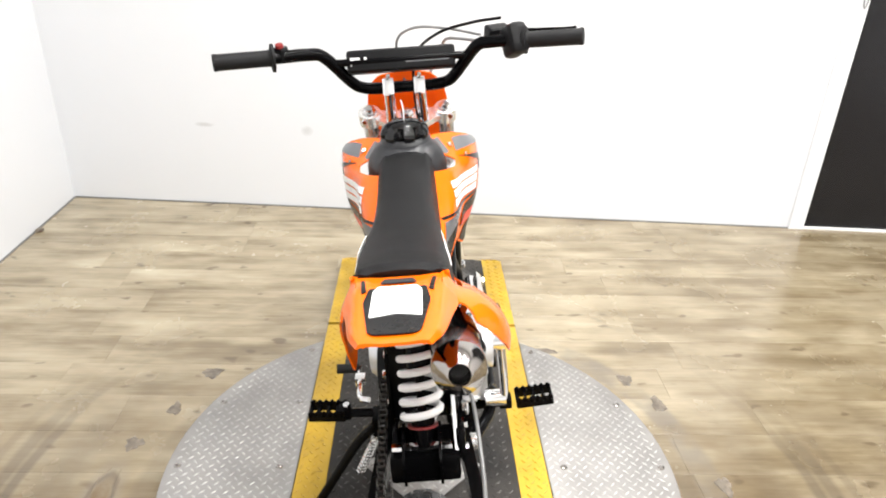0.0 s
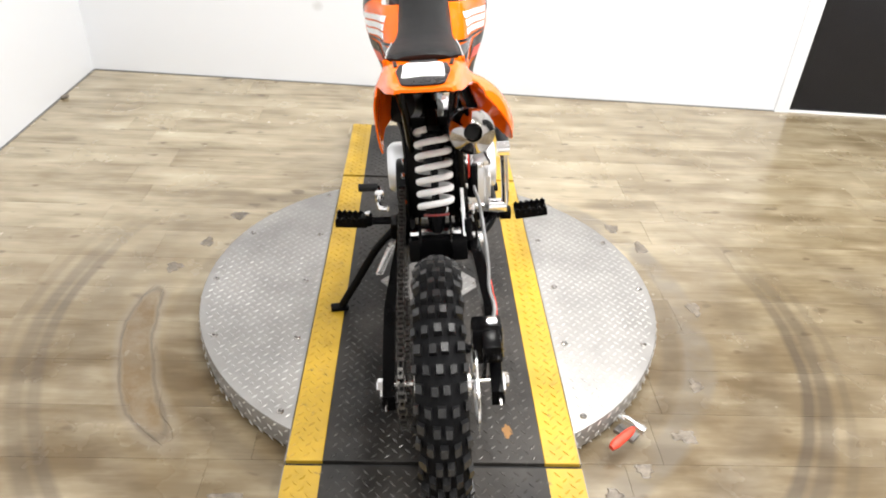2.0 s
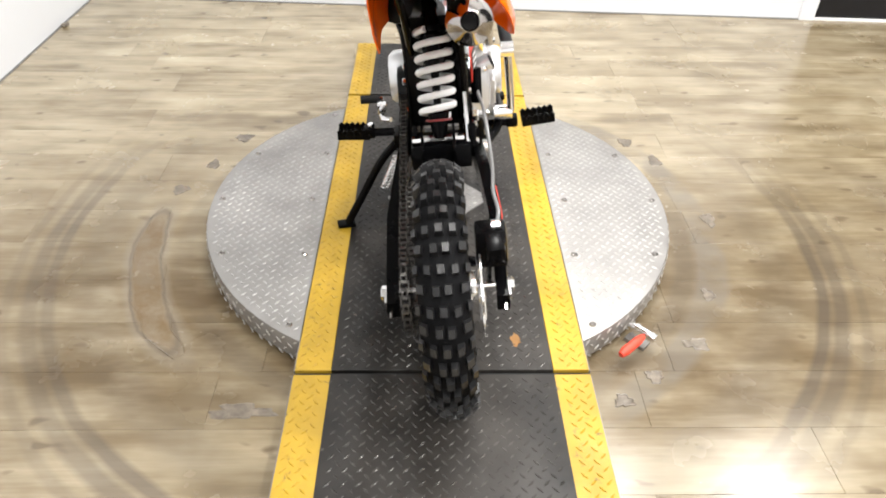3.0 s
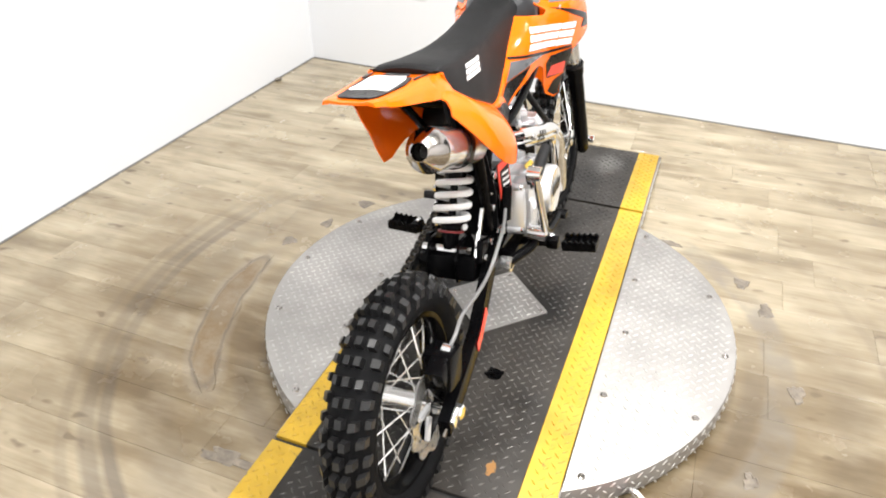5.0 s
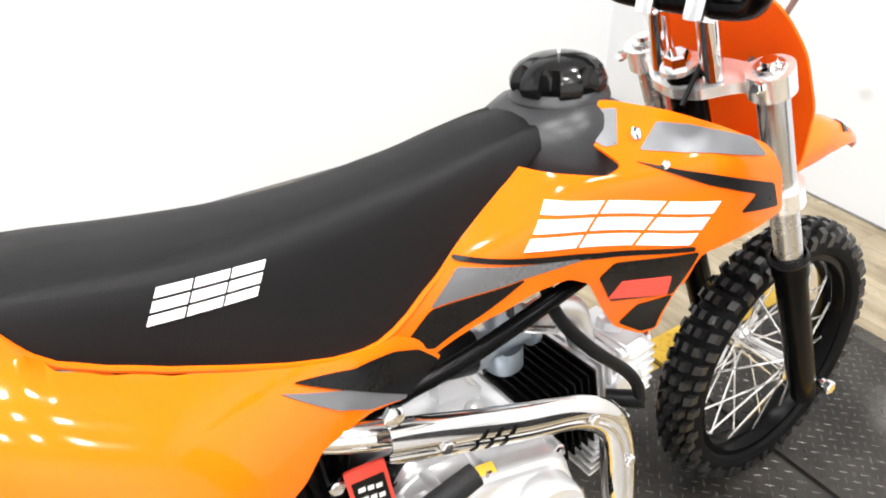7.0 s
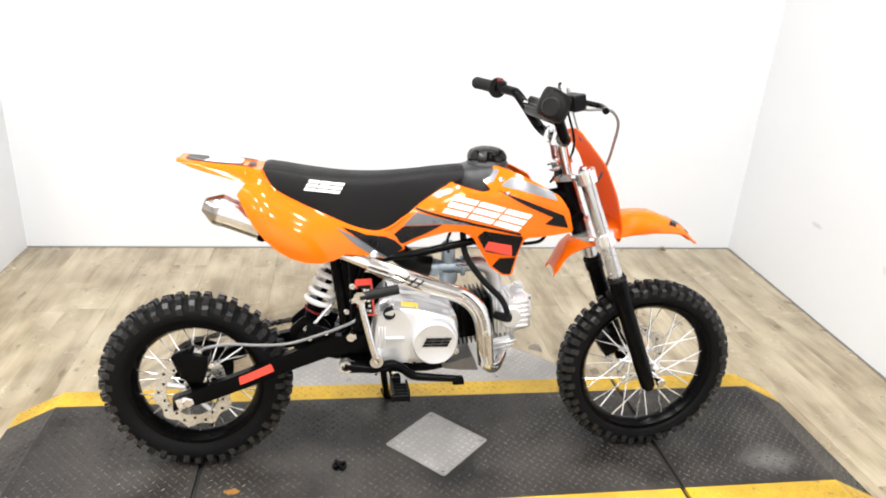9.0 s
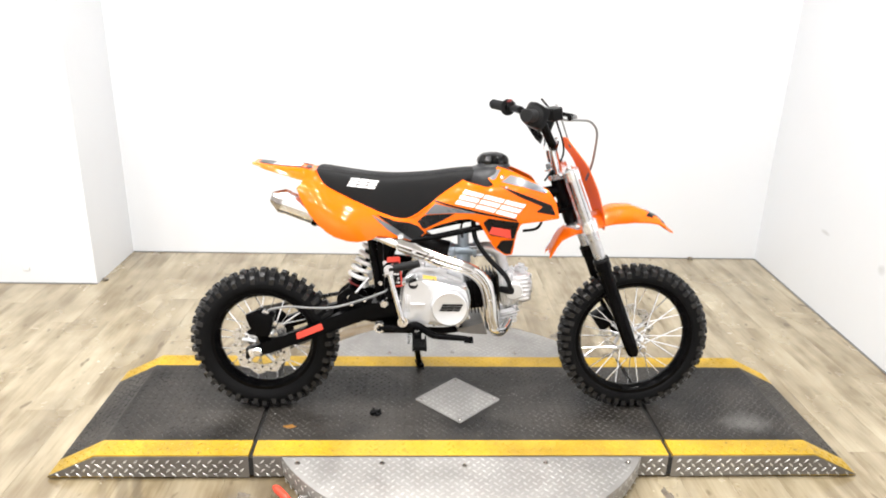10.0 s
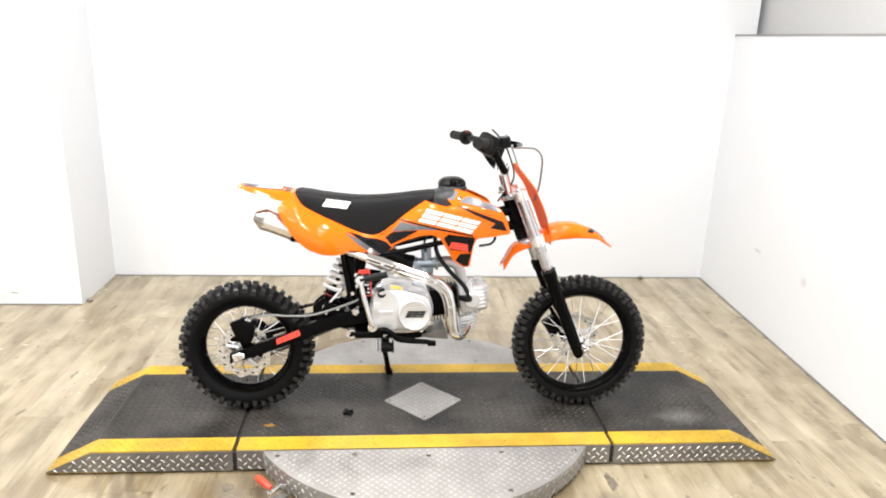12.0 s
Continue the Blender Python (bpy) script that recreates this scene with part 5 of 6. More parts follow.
# breather boss and mounting lug on top of the case
part("case_lug", sheet([(-0.066, 0.480), (-0.012, 0.468), (-0.008, 0.490), (-0.024, 0.500), (-0.030, 0.514), (-0.044, 0.520), (-0.054, 0.532), (-0.064, 0.540)], lambda y, z: (0.018, y, z), 0.020, 0.02, 0.004), ALLOY, engine, "pale alloy mounting lug")
part("upper_case", box((0.070, 0.110, 0.026), (0.030, -0.075, 0.480), (-6, 0, 0), 0.010), ALLOY, engine)
for yy, zz in ((-0.10, 0.500), (-0.045, 0.494)):
    part("breather_boss", turned([(-0.02, 0.012), (0.010, 0.011), (0.013, 0.007), (0.013, 0.0005)], (0.052, yy, zz), (0.5, 0, 1), 14), ALLOY, engine)
# plate that guards the underside of the engine
bm = bmesh.new()
loft(bm, [[(x, y, z) for y, z in rounded([(0.012, 0.297), (0.050, 0.307), (0.094, 0.320), (0.108, 0.281), (0.060, 0.283), (0.020, 0.288)], 0.004)] for x in (-0.060, 0.083)])
part("skid_plate", bm, STEEL_SIDE, bike, "dull grey skid plate below the cylinder", 30)
# left engine cover
part("left_cover", turned([(0.0, 0.064), (0.050, 0.062), (0.062, 0.052), (0.064, 0.0005)], (-0.046, -0.012, 0.385), (-1, 0, 0), 36), ALLOY, engine, "silver left cover")
# cylinder and head, nearly level
cyl_way = Vector((0, math.cos(radians(8)), math.sin(radians(8))))
cyl_at = Vector((0, 0.06, 0.400))
bm = bmesh.new()
box((0.094, 0.110, 0.094), tuple(cyl_at + cyl_way * 0.022), (8, 0, 0), 0.01, bm)
cylinder = part("cylinder", bm, BLACK_PAINT, bike, "black finned cylinder")
for k in range(9):
    p = cyl_at + cyl_way * (-0.008 + 0.0110 * k)
    part("cooling_fin", box((0.116, 0.0035, 0.118), tuple(p), (8, 0, 0), 0.0012, segments=1), BLACK_PAINT, cylinder)
head_at = cyl_at + cyl_way * 0.10
bm = bmesh.new()
box((0.096, 0.050, 0.100), tuple(head_at + cyl_way * 0.012), (8, 0, 0), 0.012, bm)
box((0.102, 0.060, 0.096), tuple(head_at + cyl_way * 0.055), (8, 0, 0), 0.020, bm, 3)
head = part("cylinder_head", bm, ALLOY, bike, "cast alloy cylinder head")
for k in range(5):
    p = head_at + cyl_way * (-0.004 + 0.0115 * k)
    part("head_fin", box((0.112 - 0.003 * k, 0.0050, 0.116 - 0.003 * k), tuple(p), (8, 0, 0), 0.002, segments=1), ALLOY, head)
for k in range(6):
    p = head_at + cyl_way * 0.060 + Vector((0, 0, -0.034 + 0.0135 * k))
    part("rocker_fin", box((0.110, 0.052 - 0.004 * abs(k - 2.5), 0.0055), tuple(p), (8, 0, 0), 0.0022, segments=1), ALLOY, head)
for sx in (-1, 1):
    part("cam_cover", turned([(0, 0.030), (0.008, 0.0295), (0.012, 0.025), (0.012, 0.0005)], head_at + cyl_way * 0.030 + Vector((sx * 0.048, 0, -0.004)), (sx, 0, 0), 24), ALLOY, head, "round alloy cam cover")
for up in (-1, 1):
    part("valve_cap", turned([(0, 0.021), (0.012, 0.020), (0.016, 0.013), (0.022, 0.0125), (0.022, 0.0005)], head_at + cyl_way * 0.056 + Vector((0, 0, up * 0.046)), Vector((0, 0.14, up)), 6), ALLOY, head, "six-sided valve cap")
part("exhaust_port", box((0.070, 0.050, 0.055), (0.0, 0.180, 0.325), (14, 0, 0), 0.010), ALLOY, head)
for k in range(6):
    part("port_fin", box((0.096, 0.062 - 0.003 * k, 0.0035), (0.0, 0.182 - 0.0035 * k, 0.340 - 0.0115 * k), (14, 0, 0), 0.0012, segments=1), ALLOY, head)
part("head_cover", turned([(0, 0.036), (0.008, 0.034), (0.011, 0.026), (0.011, 0.0005)], head_at + cyl_way * 0.083, cyl_way, 24), ALLOY, head)
for dz in (-0.035, 0.035):
    for dx in (-0.036, 0.036):
        part("head_nut", bolt_head(head_at + cyl_way * 0.075 + Vector((dx, 0, dz)), cyl_way, 0.008, 0.012), CHROME, head)
# carburettor and intake
carb = part("carburettor", turned([(-0.045, 0.024), (-0.03, 0.024), (-0.028, 0.019), (0.03, 0.019), (0.032, 0.026), (0.04, 0.026)], (0.005, 0.030, 0.535), (0, 1, 0.05), 18, None, True), CLEAR_GREY, bike, "alloy carburettor")
part("float_bowl", turned([(0, 0.024), (0.028, 0.023), (0.036, 0.016), (0.036, 0.0005)], (0.008, 0.030, 0.526), (0, 0.05, -1), 18), CLEAR_GREY, carb)
part("throttle_body", turned([(0, 0.018), (0.05, 0.018), (0.056, 0.012), (0.056, 0.0005)], (0.005, 0.030, 0.545), (0, -0.05, 1), 16), CLEAR_GREY, carb)
part("idle_screw", tube([(0.02, 0.05, 0.545), (0.05, 0.075, 0.55)], 0.005, 8, 0), BRUSHED, carb)
part("intake_pipe", tube([(0.003, 0.065, 0.538), (0.0, 0.110, 0.540), (0.0, 0.143, 0.522), (0.0, 0.160, 0.470)], 0.019, 16), ALLOY, bike, "alloy intake elbow")
part("intake_boot", tube([(0.005, -0.015, 0.535), (0.0, -0.060, 0.545), (-0.02, -0.12, 0.58)], 0.027, 14), BLACK_PLASTIC, bike)
part("plug_lead", tube([(0.040, 0.055, 0.645), (0.062, 0.062, 0.585), (0.078, 0.100, 0.530), (0.086, 0.150, 0.480), (0.092, 0.166, 0.455), (0.094, 0.172, 0.432)], 0.0078, 10), BLACK_PLASTIC, bike, "black spark plug lead")
part("plug_cap", tube([(0.096, 0.176, 0.430), (0.084, 0.166, 0.426), (0.062, 0.148, 0.424)], [0.0125, 0.0120, 0.0105], 12), BLACK_PLASTIC, bike)
part("vent_hose", tube([(0.05, 0.20, 0.64), (0.06, 0.245, 0.655), (0.06, 0.262, 0.64), (0.05, 0.25, 0.615), (0.04, 0.21, 0.605)], 0.0045, 8), BLACK_PLASTIC, bike)
part("fuel_line", tube([(0.03, 0.05, 0.67), (0.04, 0.02, 0.62), (0.03, 0.025, 0.58)], 0.004, 6), BLACK_PLASTIC, bike)

# --- exhaust ---
part("exhaust_pipe", tube([(0.0, 0.185, 0.355), (0.035, 0.180, 0.315), (0.085, 0.150, 0.292), (0.112, 0.118, 0.315), (0.116, 0.108, 0.37), (0.116, 0.100, 0.435), (0.114, 0.070, 0.483), (0.112, 0.02, 0.505), (0.108, -0.08, 0.540), (0.090, -0.20, 0.578), (0.070, -0.26, 0.598), (0.068, -0.32, 0.618)], 0.0145, 14), CHROME, bike, "chrome exhaust pipe")


def shield_lay(u, v):
    """u along the pipe, v across it in steps of 2.5 mm, wrapped over its outside."""
    line = SHIELD
    k = max(0.0, min(len(line) - 1.001, u))
    i = int(k)
    p = line[i].lerp(line[i + 1], k - i)
    way = (line[i + 1] - line[i]).normalized()
    across = Vector((0, -way.z, way.y))
    ang = v * 0.0025 / 0.0215
    deep = 0.024 - 0.0042 * math.exp(-((v + 0.6) / 0.9) ** 2)
    return p + across * 0.023 * math.sin(ang) + Vector((deep * math.cos(ang) - 0.003, 0, 0))


SHIELD = spline([(0.108, -0.178, 0.574), (0.113, -0.105, 0.550), (0.116, -0.03, 0.524), (0.118, 0.045, 0.500), (0.120, 0.086, 0.466), (0.122, 0.104, 0.42), (0.122, 0.112, 0.355), (0.120, 0.118, 0.320)], 5)
top_u = len(SHIELD) - 1.01
shield = part("heat_shield", sheet([(0.0, -3.2), (3, -9.6), (top_u, -9.6), (top_u, 9.6), (0.0, 9.6)], shield_lay, 0.0018, 1.0, 0.0), SHIELD_CHROME, bike, "silver exhaust heat shield", 60)
for u0 in (5.5, 6.6, 7.7):
    part("slot", sheet([(u0, -4.5), (u0 + 0.24, -4.5), (u0 + 1.0, 4.5), (u0 + 0.76, 4.5)], lambda u, v: Vector(shield_lay(u, v)) + Vector((0.0012, 0, 0)), 0.001, 1.0, 0.0), BLACK_PAINT, shield, "", 0)
for u0 in (3.6, 15.5, 26.0):
    p = shield_lay(u0, 0.0)
    part("shield_bolt", bolt_head(p, (1, 0, 0), 0.007, 0.006), CHROME, shield)
M0, M1 = Vector((0.070, -0.310, 0.618)), Vector((0.071, -0.546, 0.705))
mw = (M1 - M0).normalized()
mlen = (M1 - M0).length
muffler = part("muffler", turned([(0, 0.014), (0.015, 0.030), (0.03, 0.0350), (mlen - 0.050, 0.0350), (mlen - 0.049, 0.0368), (mlen - 0.036, 0.0368)], M0, mw, 32), BRUSHED, bike, "brushed aluminium muffler")
part("end_cap", turned([(mlen - 0.036, 0.0368), (mlen - 0.030, 0.0364), (mlen - 0.003, 0.0185), (mlen, 0.0165), (mlen + 0.001, 0.0145), (mlen - 0.003, 0.0125), (mlen - 0.05, 0.0125)], M0, mw, 32), DARK_CHROME, muffler, "dark chrome conical end cap")
part("outlet", turned([(mlen - 0.03, 0.012), (mlen - 0.03, 0.0004)], M0, mw, 20), GAP_BLACK, muffler)
part("strap", turned([(mlen - 0.150, 0.0365), (mlen - 0.150, 0.0385), (mlen - 0.135, 0.0385), (mlen - 0.135, 0.0365)], M0, mw, 32), BLACK_PAINT, muffler, "black muffler strap")
part("hanger", tube([(0.08, -0.42, 0.69), (0.06, -0.40, 0.74)], 0.009, 8, 0), BLACK_PAINT, muffler)

# --- kick starter, pedals, pegs, stand ---
kick = part("kick_starter", tube([(0.128, -0.156, 0.347), (0.156, -0.156, 0.349), (0.159, -0.164, 0.375), (0.156, -0.182, 0.44), (0.152, -0.198, 0.508)], 0.0085, 10), CHROME, bike, "chrome kick start lever")
part("knuckle", turned([(0, 0.016), (0.026, 0.015)], (0.138, -0.198, 0.510), (1, 0, 0), 14, None, True), CHROME, kick)
part("pedal", tube([(0.156, -0.198, 0.510), (0.152, -0.155, 0.518), (0.150, -0.108, 0.527)], [0.010, 0.0125, 0.0115], 12), GRIP_RUBBER, kick, "black rubber kick pedal")
part("pivot", turned([(0, 0.017), (0.04, 0.016)], (0.122, -0.156, 0.348), (1, 0, 0), 14, None, True), CHROME, kick)
brake = part("brake_pedal", tube([(0.092, -0.226, 0.306), (0.102, -0.205, 0.307), (0.125, -0.165, 0.313), (0.135, -0.138, 0.325), (0.138, -0.115, 0.330), (0.140, -0.090, 0.317), (0.141, -0.066, 0.300), (0.142, -0.02, 0.294), (0.143, 0.038, 0.290)], [0.0115, 0.0115, 0.0115, 0.0115, 0.0115, 0.0110, 0.0105, 0.0095, 0.0085], 10), BLACK_PAINT, bike, "black brake pedal")
part("pivot_ring", turned([(-0.012, 0.010), (-0.012, 0.0165), (0.012, 0.0165), (0.012, 0.010), (-0.012, 0.010)], (0.092, -0.228, 0.306), (1, 0, 0), 20), BRUSHED, brake, "bright pivot ring")
part("toe_tip", box((0.03, 0.028, 0.012), (0.146, 0.044, 0.287), (0, 0, 0), 0.003), BLACK_PAINT, brake)
part("peg_bracket", box((0.022, 0.120, 0.024), (0.088, -0.165, 0.300), (0, 0, 0), 0.006), BLACK_PAINT, bike)
part("lower_rail", tube([(0.070, -0.19, 0.300), (0.074, -0.10, 0.292), (0.074, -0.03, 0.290), (0.066, 0.03, 0.296)], 0.011, 10), BLACK_PAINT, bike)
for s in (-1, 1):
    peg = part("foot_peg", box((0.026, 0.026, 0.024), (s * 0.165, -0.112, 0.302), (0, 0, 0), 0.004), BLACK_PAINT, bike, "black serrated foot peg")
    part("peg_mount", tube([(s * 0.085, -0.115, 0.298), (s * 0.165, -0.112, 0.300)], 0.010, 8, 0), BLACK_PAINT, peg)
    part("mount_bolt", bolt_head((s * 0.160, -0.112, 0.316), (0, 0, 1), 0.008, 0.007), CHROME, peg)
    bm = bmesh.new()
    for dy in (-0.018, 0.018):
        box((0.074, 0.005, 0.019), (s * 0.213 + 0.012, -0.106 + dy, 0.297), (0, 0, 0), 0.0012, bm, 1)
    for dx in (-0.035, -0.018, 0.0, 0.018, 0.035):
        box((0.006, 0.042, 0.014), (s * (0.213 + dx) + 0.012, -0.106, 0.297), (0, 0, 0), 0.0012, bm, 1)
    for dy in (-0.018, 0.018):
        for k in range(6):
            box((0.0095, 0.005, 0.0095), (s * (0.181 + 0.0128 * k) + 0.012, -0.106 + dy, 0.3075), (0, 45, 0), 0, bm)
    bmesh.ops.rotate(bm, verts=bm.verts, cent=(s * 0.17, -0.106, 0.30), matrix=Matrix.Rotation(radians(-5 * s), 3, "Y"))
    part("tread", bm, BLACK_PAINT, peg, "", 0)
stand = part("kickstand", tube([(-0.100, -0.135, 0.285), (-0.150, -0.125, 0.225), (-0.218, -0.108, 0.110), (-0.258, -0.098, 0.042)], 0.0105, 10), BLACK_PAINT, bike, "black steel kickstand")
part("foot", box((0.046, 0.026, 0.010), (-0.266, -0.097, 0.0335), (0, 5.7, 12), 0.003), BLACK_PAINT, stand)
part("return_spring", tube([(-0.108 - 0.040 * k / 60 + 0.009 * math.cos(k * 1.05), -0.135 + 0.009 * math.sin(k * 1.05), 0.245 - 0.085 * k / 60) for k in range(61)], 0.0022, 6, 0), BRUSHED, stand)
part("stand_bracket", box((0.03, 0.05, 0.04), (-0.092, -0.135, 0.292), (0, 0, 0), 0.004), BLACK_PAINT, stand)
shifter = part("gear_lever", tube([(-0.112, -0.115, 0.330), (-0.132, -0.10, 0.328), (-0.138, -0.04, 0.322), (-0.140, 0.0, 0.328)], 0.006, 8), CHROME, bike, "chrome gear lever")
part("toe_peg", tube([(-0.142, 0.0, 0.328), (-0.190, 0.0, 0.329)], 0.0105, 10, 0), GRIP_RUBBER, shifter)
part("clamp", box((0.022, 0.022, 0.020), (-0.137, -0.034, 0.322), (0, 0, 0), 0.003), BRUSHED, shifter)

# --- chain drive on the left ---
CX = -0.072
bm = turned([(-0.002, 0.078), (0.002, 0.078)], (CX, R_AXLE[0], R_AXLE[1]), (1, 0, 0), 44, None, True)
part("rear_sprocket", bm, BLACK_PAINT, bike)
part("front_sprocket", turned([(-0.002, 0.030), (0.002, 0.030)], (CX, -0.125, 0.382), (1, 0, 0), 20, None, True), BLACK_PAINT, bike)
path = []
tilt = math.atan2(0.382 - R_AXLE[1], -0.125 - R_AXLE[0])
for k in range(15):
    a = tilt + math.pi / 2 + math.pi * k / 14
    path.append((CX, R_AXLE[0] + 0.080 * math.cos(a), R_AXLE[1] + 0.080 * math.sin(a)))
for k in range(8):
    a = tilt - math.pi / 2 + math.pi * k / 7
    path.append((CX, -0.125 + 0.032 * math.cos(a), 0.382 + 0.032 * math.sin(a)))
path.append(path[0])
dense = []
for a, b in zip(path, path[1:]):
    a, b = Vector(a), Vector(b)
    m = max(1, int((b - a).length / 0.002))
    dense += [a.lerp(b, i / m) for i in range(m)]
links, run, last = [], 0.0, dense[0]
for p in dense:
    run += (p - last).length
    last = p
    if run >= 0.0115:
        links.append(p)
        run = 0.0
bm = bmesh.new()
for i, p in enumerate(links):
    nxt = links[(i + 1) % len(links)]
    way = nxt - p
    mid, ang = (p + nxt) / 2, math.degrees(math.atan2(way.z, way.y))
    wide = 0.0075 if i % 2 else 0.0045
    for s in (-1, 1):
        box((0.0016, way.length * 1.35, 0.009), (mid.x + s * wide, mid.y, mid.z), (ang, 0, 0), 0, bm)
    box((0.009, 0.006, 0.006), tuple(p), (ang, 0, 0), 0, bm)
part("chain", bm, CHAIN_STEEL, bike, "oiled steel drive chain", 0)
part("sprocket_cover", turned([(-0.013, 0.040), (-0.014, 0.052), (-0.010, 0.055), (0.012, 0.055), (0.014, 0.050), (0.014, 0.0005)], (CX + 0.002, -0.105, 0.394), (1, 0, 0), 32), BLACK_PLASTIC, bike, "rounded black sprocket cover")

# --- brakes ---
caliper = part("rear_caliper", box((0.056, 0.058, 0.070), (0.084, -0.582, 0.318), (-12, 0, 0), 0.010), BLACK_PAINT, bike, "black rear brake caliper")
part("caliper_pad", box((0.034, 0.045, 0.045), (0.090, -0.606, 0.330), (20, 0, 0), 0.006), BLACK_PAINT, caliper)
part("caliper_bracket", box((0.008, 0.105, 0.040), (0.078, -0.585, 0.268), (-60, 0, 0), 0.004), BLACK_PAINT, caliper)
part("caliper_bolt", bolt_head((0.095, -0.545, 0.318), (1, 0, 0), 0.008, 0.007), CHROME, caliper)
part("caliper_bolt", bolt_head((0.095, -0.562, 0.282), (1, 0, 0), 0.008, 0.007), CHROME, caliper)
part("banjo", turned([(0, 0.011), (0.016, 0.011)], (0.086, -0.574, 0.350), (1, 0, 0), 12, None, True), BRUSHED, caliper)
REAR_HOSE = [(0.096, -0.572, 0.352), (0.101, -0.550, 0.366), (0.096, -0.50, 0.371), (0.100, -0.43, 0.369), (0.101, -0.36, 0.373), (0.098, -0.28, 0.396), (0.094, -0.235, 0.412), (0.088, -0.205, 0.425), (0.088, -0.180, 0.460)]
part("rear_brake_hose", tube(REAR_HOSE, 0.0036, 8), HOSE_GREY, bike, "grey rear brake hose")
part("master_cylinder", tube([(0.085, -0.20, 0.40), (0.086, -0.185, 0.47)], 0.012, 10, 0), BLACK_PAINT, bike)
fcal = part("front_caliper", box((0.045, 0.075, 0.065), (-0.068, 0.520, 0.290), (35, 0, 0), 0.010), BLACK_PAINT, bike, "black front brake caliper")
part("caliper_bolt", bolt_head((-0.092, 0.52, 0.30), (-1, 0, 0), 0.008, 0.006), CHROME, fcal)

# --- warning tag ---
tag_lay = lambda y, z: (0.084 + (y + 0.18) * 0.25, y, z)
tag = part("warning_tag", sheet([(-0.198, 0.431), (-0.158, 0.437), (-0.168, 0.531), (-0.207, 0.525)], tag_lay, 0.003, 0.05, 0.004), RED_DECAL, bike, "red-edged warning tag", 0)
part("tag_field", sheet([(-0.1935, 0.437), (-0.1625, 0.442), (-0.1705, 0.515), (-0.2015, 0.510)], lambda y, z: (tag_lay(y, z)[0] + 0.0012, y, z), 0.001, 0.05, 0.001), BLACK_DECAL, tag, "", 0)
bm = bmesh.new()
for k in range(5):
    z = 0.446 + k * 0.0130
    for a, b in ((-0.190, -0.183), (-0.181, -0.175), (-0.173, -0.167)):
        a, b = a - 0.0016 * k, b - 0.0016 * k
        sheet([(a, z), (b, z + 0.001), (b, z + 0.0065), (a, z + 0.0055)], lambda y, z: (tag_lay(y, z)[0] + 0.0024, y, z), 0.0008, 0.05, 0, bm)
part("print_bars", bm, WHITE_DECAL, tag, "small print as plain white bars", 0)

# --- fork and front end ---
RAKE = Vector((0, 0.385, -0.923)).normalized()
FTOP = Vector((0, 0.320, 0.835))
fork_at = lambda d, x: FTOP + RAKE * d + Vector((x, 0, 0))
FX = 0.088
for s in (-1, 1):
    leg = part("fork_leg", turned([(0.032, 0.0005), (0.032, 0.016), (0.037, 0.018), (0.38, 0.018)], fork_at(0.0, s * FX), RAKE, 20), FORK_TUBE, bike, "silver upper fork tube")
    part("fork_slider", turned([(0.335, 0.0190), (0.337, 0.0245), (0.362, 0.0245), (0.365, 0.0215), (0.60, 0.0215), (0.66, 0.019), (0.672, 0.012), (0.672, 0.0005)], fork_at(0.0, s * FX), RAKE, 20), BLACK_PAINT, leg, "black lower fork leg")
    part("fork_cap", turned([(0.025, 0.0005), (0.025, 0.009), (0.030, 0.010), (0.032, 0.014)], fork_at(0.0, s * FX), RAKE, 12), CHROME, leg)
    part("axle_nut", bolt_head((s * 0.108, F_AXLE[0], F_AXLE[1]), (s, 0, 0), 0.012, 0.012), CHROME, leg)
    part("fork_boot", turned([(0.325, 0.022), (0.332, 0.026), (0.345, 0.022)], fork_at(0.0, s * FX), RAKE, 20), BLACK_PLASTIC, leg)
for d, name in ((0.051, "upper_clamp"), (0.218, "lower_clamp")):
    mid = fork_at(d, 0)
    bm = bmesh.new()
    tilt_deg = math.degrees(math.atan2(0.385, 0.923))
    out = [(-0.092, 0.020), (-0.060, 0.012), (0.060, 0.012), (0.092, 0.020), (0.100, -0.012), (0.062, -0.026), (0.034, -0.052), (0.0, -0.060), (-0.034, -0.052), (-0.062, -0.026), (-0.100, -0.012)]
    face = Matrix.Rotation(radians(tilt_deg), 3, "X")
    sheet(out, lambda u, v, m=mid, f=face: m + f @ Vector((u, v, 0.007)), 0.014, 0.03, 0.010, bm)
    for s in (-1, 1):
        turned([(-0.015, 0.026), (0.015, 0.026)], fork_at(d, s * FX), RAKE, 20, bm, True)
    triple = part(name, bm, BRIGHT_ALLOY, bike, "polished alloy fork clamp")
    for s in (-1, 1):
        part("pinch_bolt", bolt_head(fork_at(d, s * (FX + 0.01)) + Vector((0, -0.032, 0.0)), (0, -1, 0), 0.0065, 0.010), CHROME, triple)
    if d < 0.1:
        part("stem_nut", bolt_head(mid + Vector((0, -0.044, 0.004)), -RAKE, 0.015, 0.022), CHROME, triple)
        part("stem_washer", turned([(0, 0.021), (0.006, 0.021)], mid + Vector((0, -0.044, 0.004)), -RAKE, 20, None, True), BRIGHT_ALLOY, triple)
RISE0, RISE1 = Vector((0, 0.310, 0.785)), Vector((0, 0.286, 0.868))
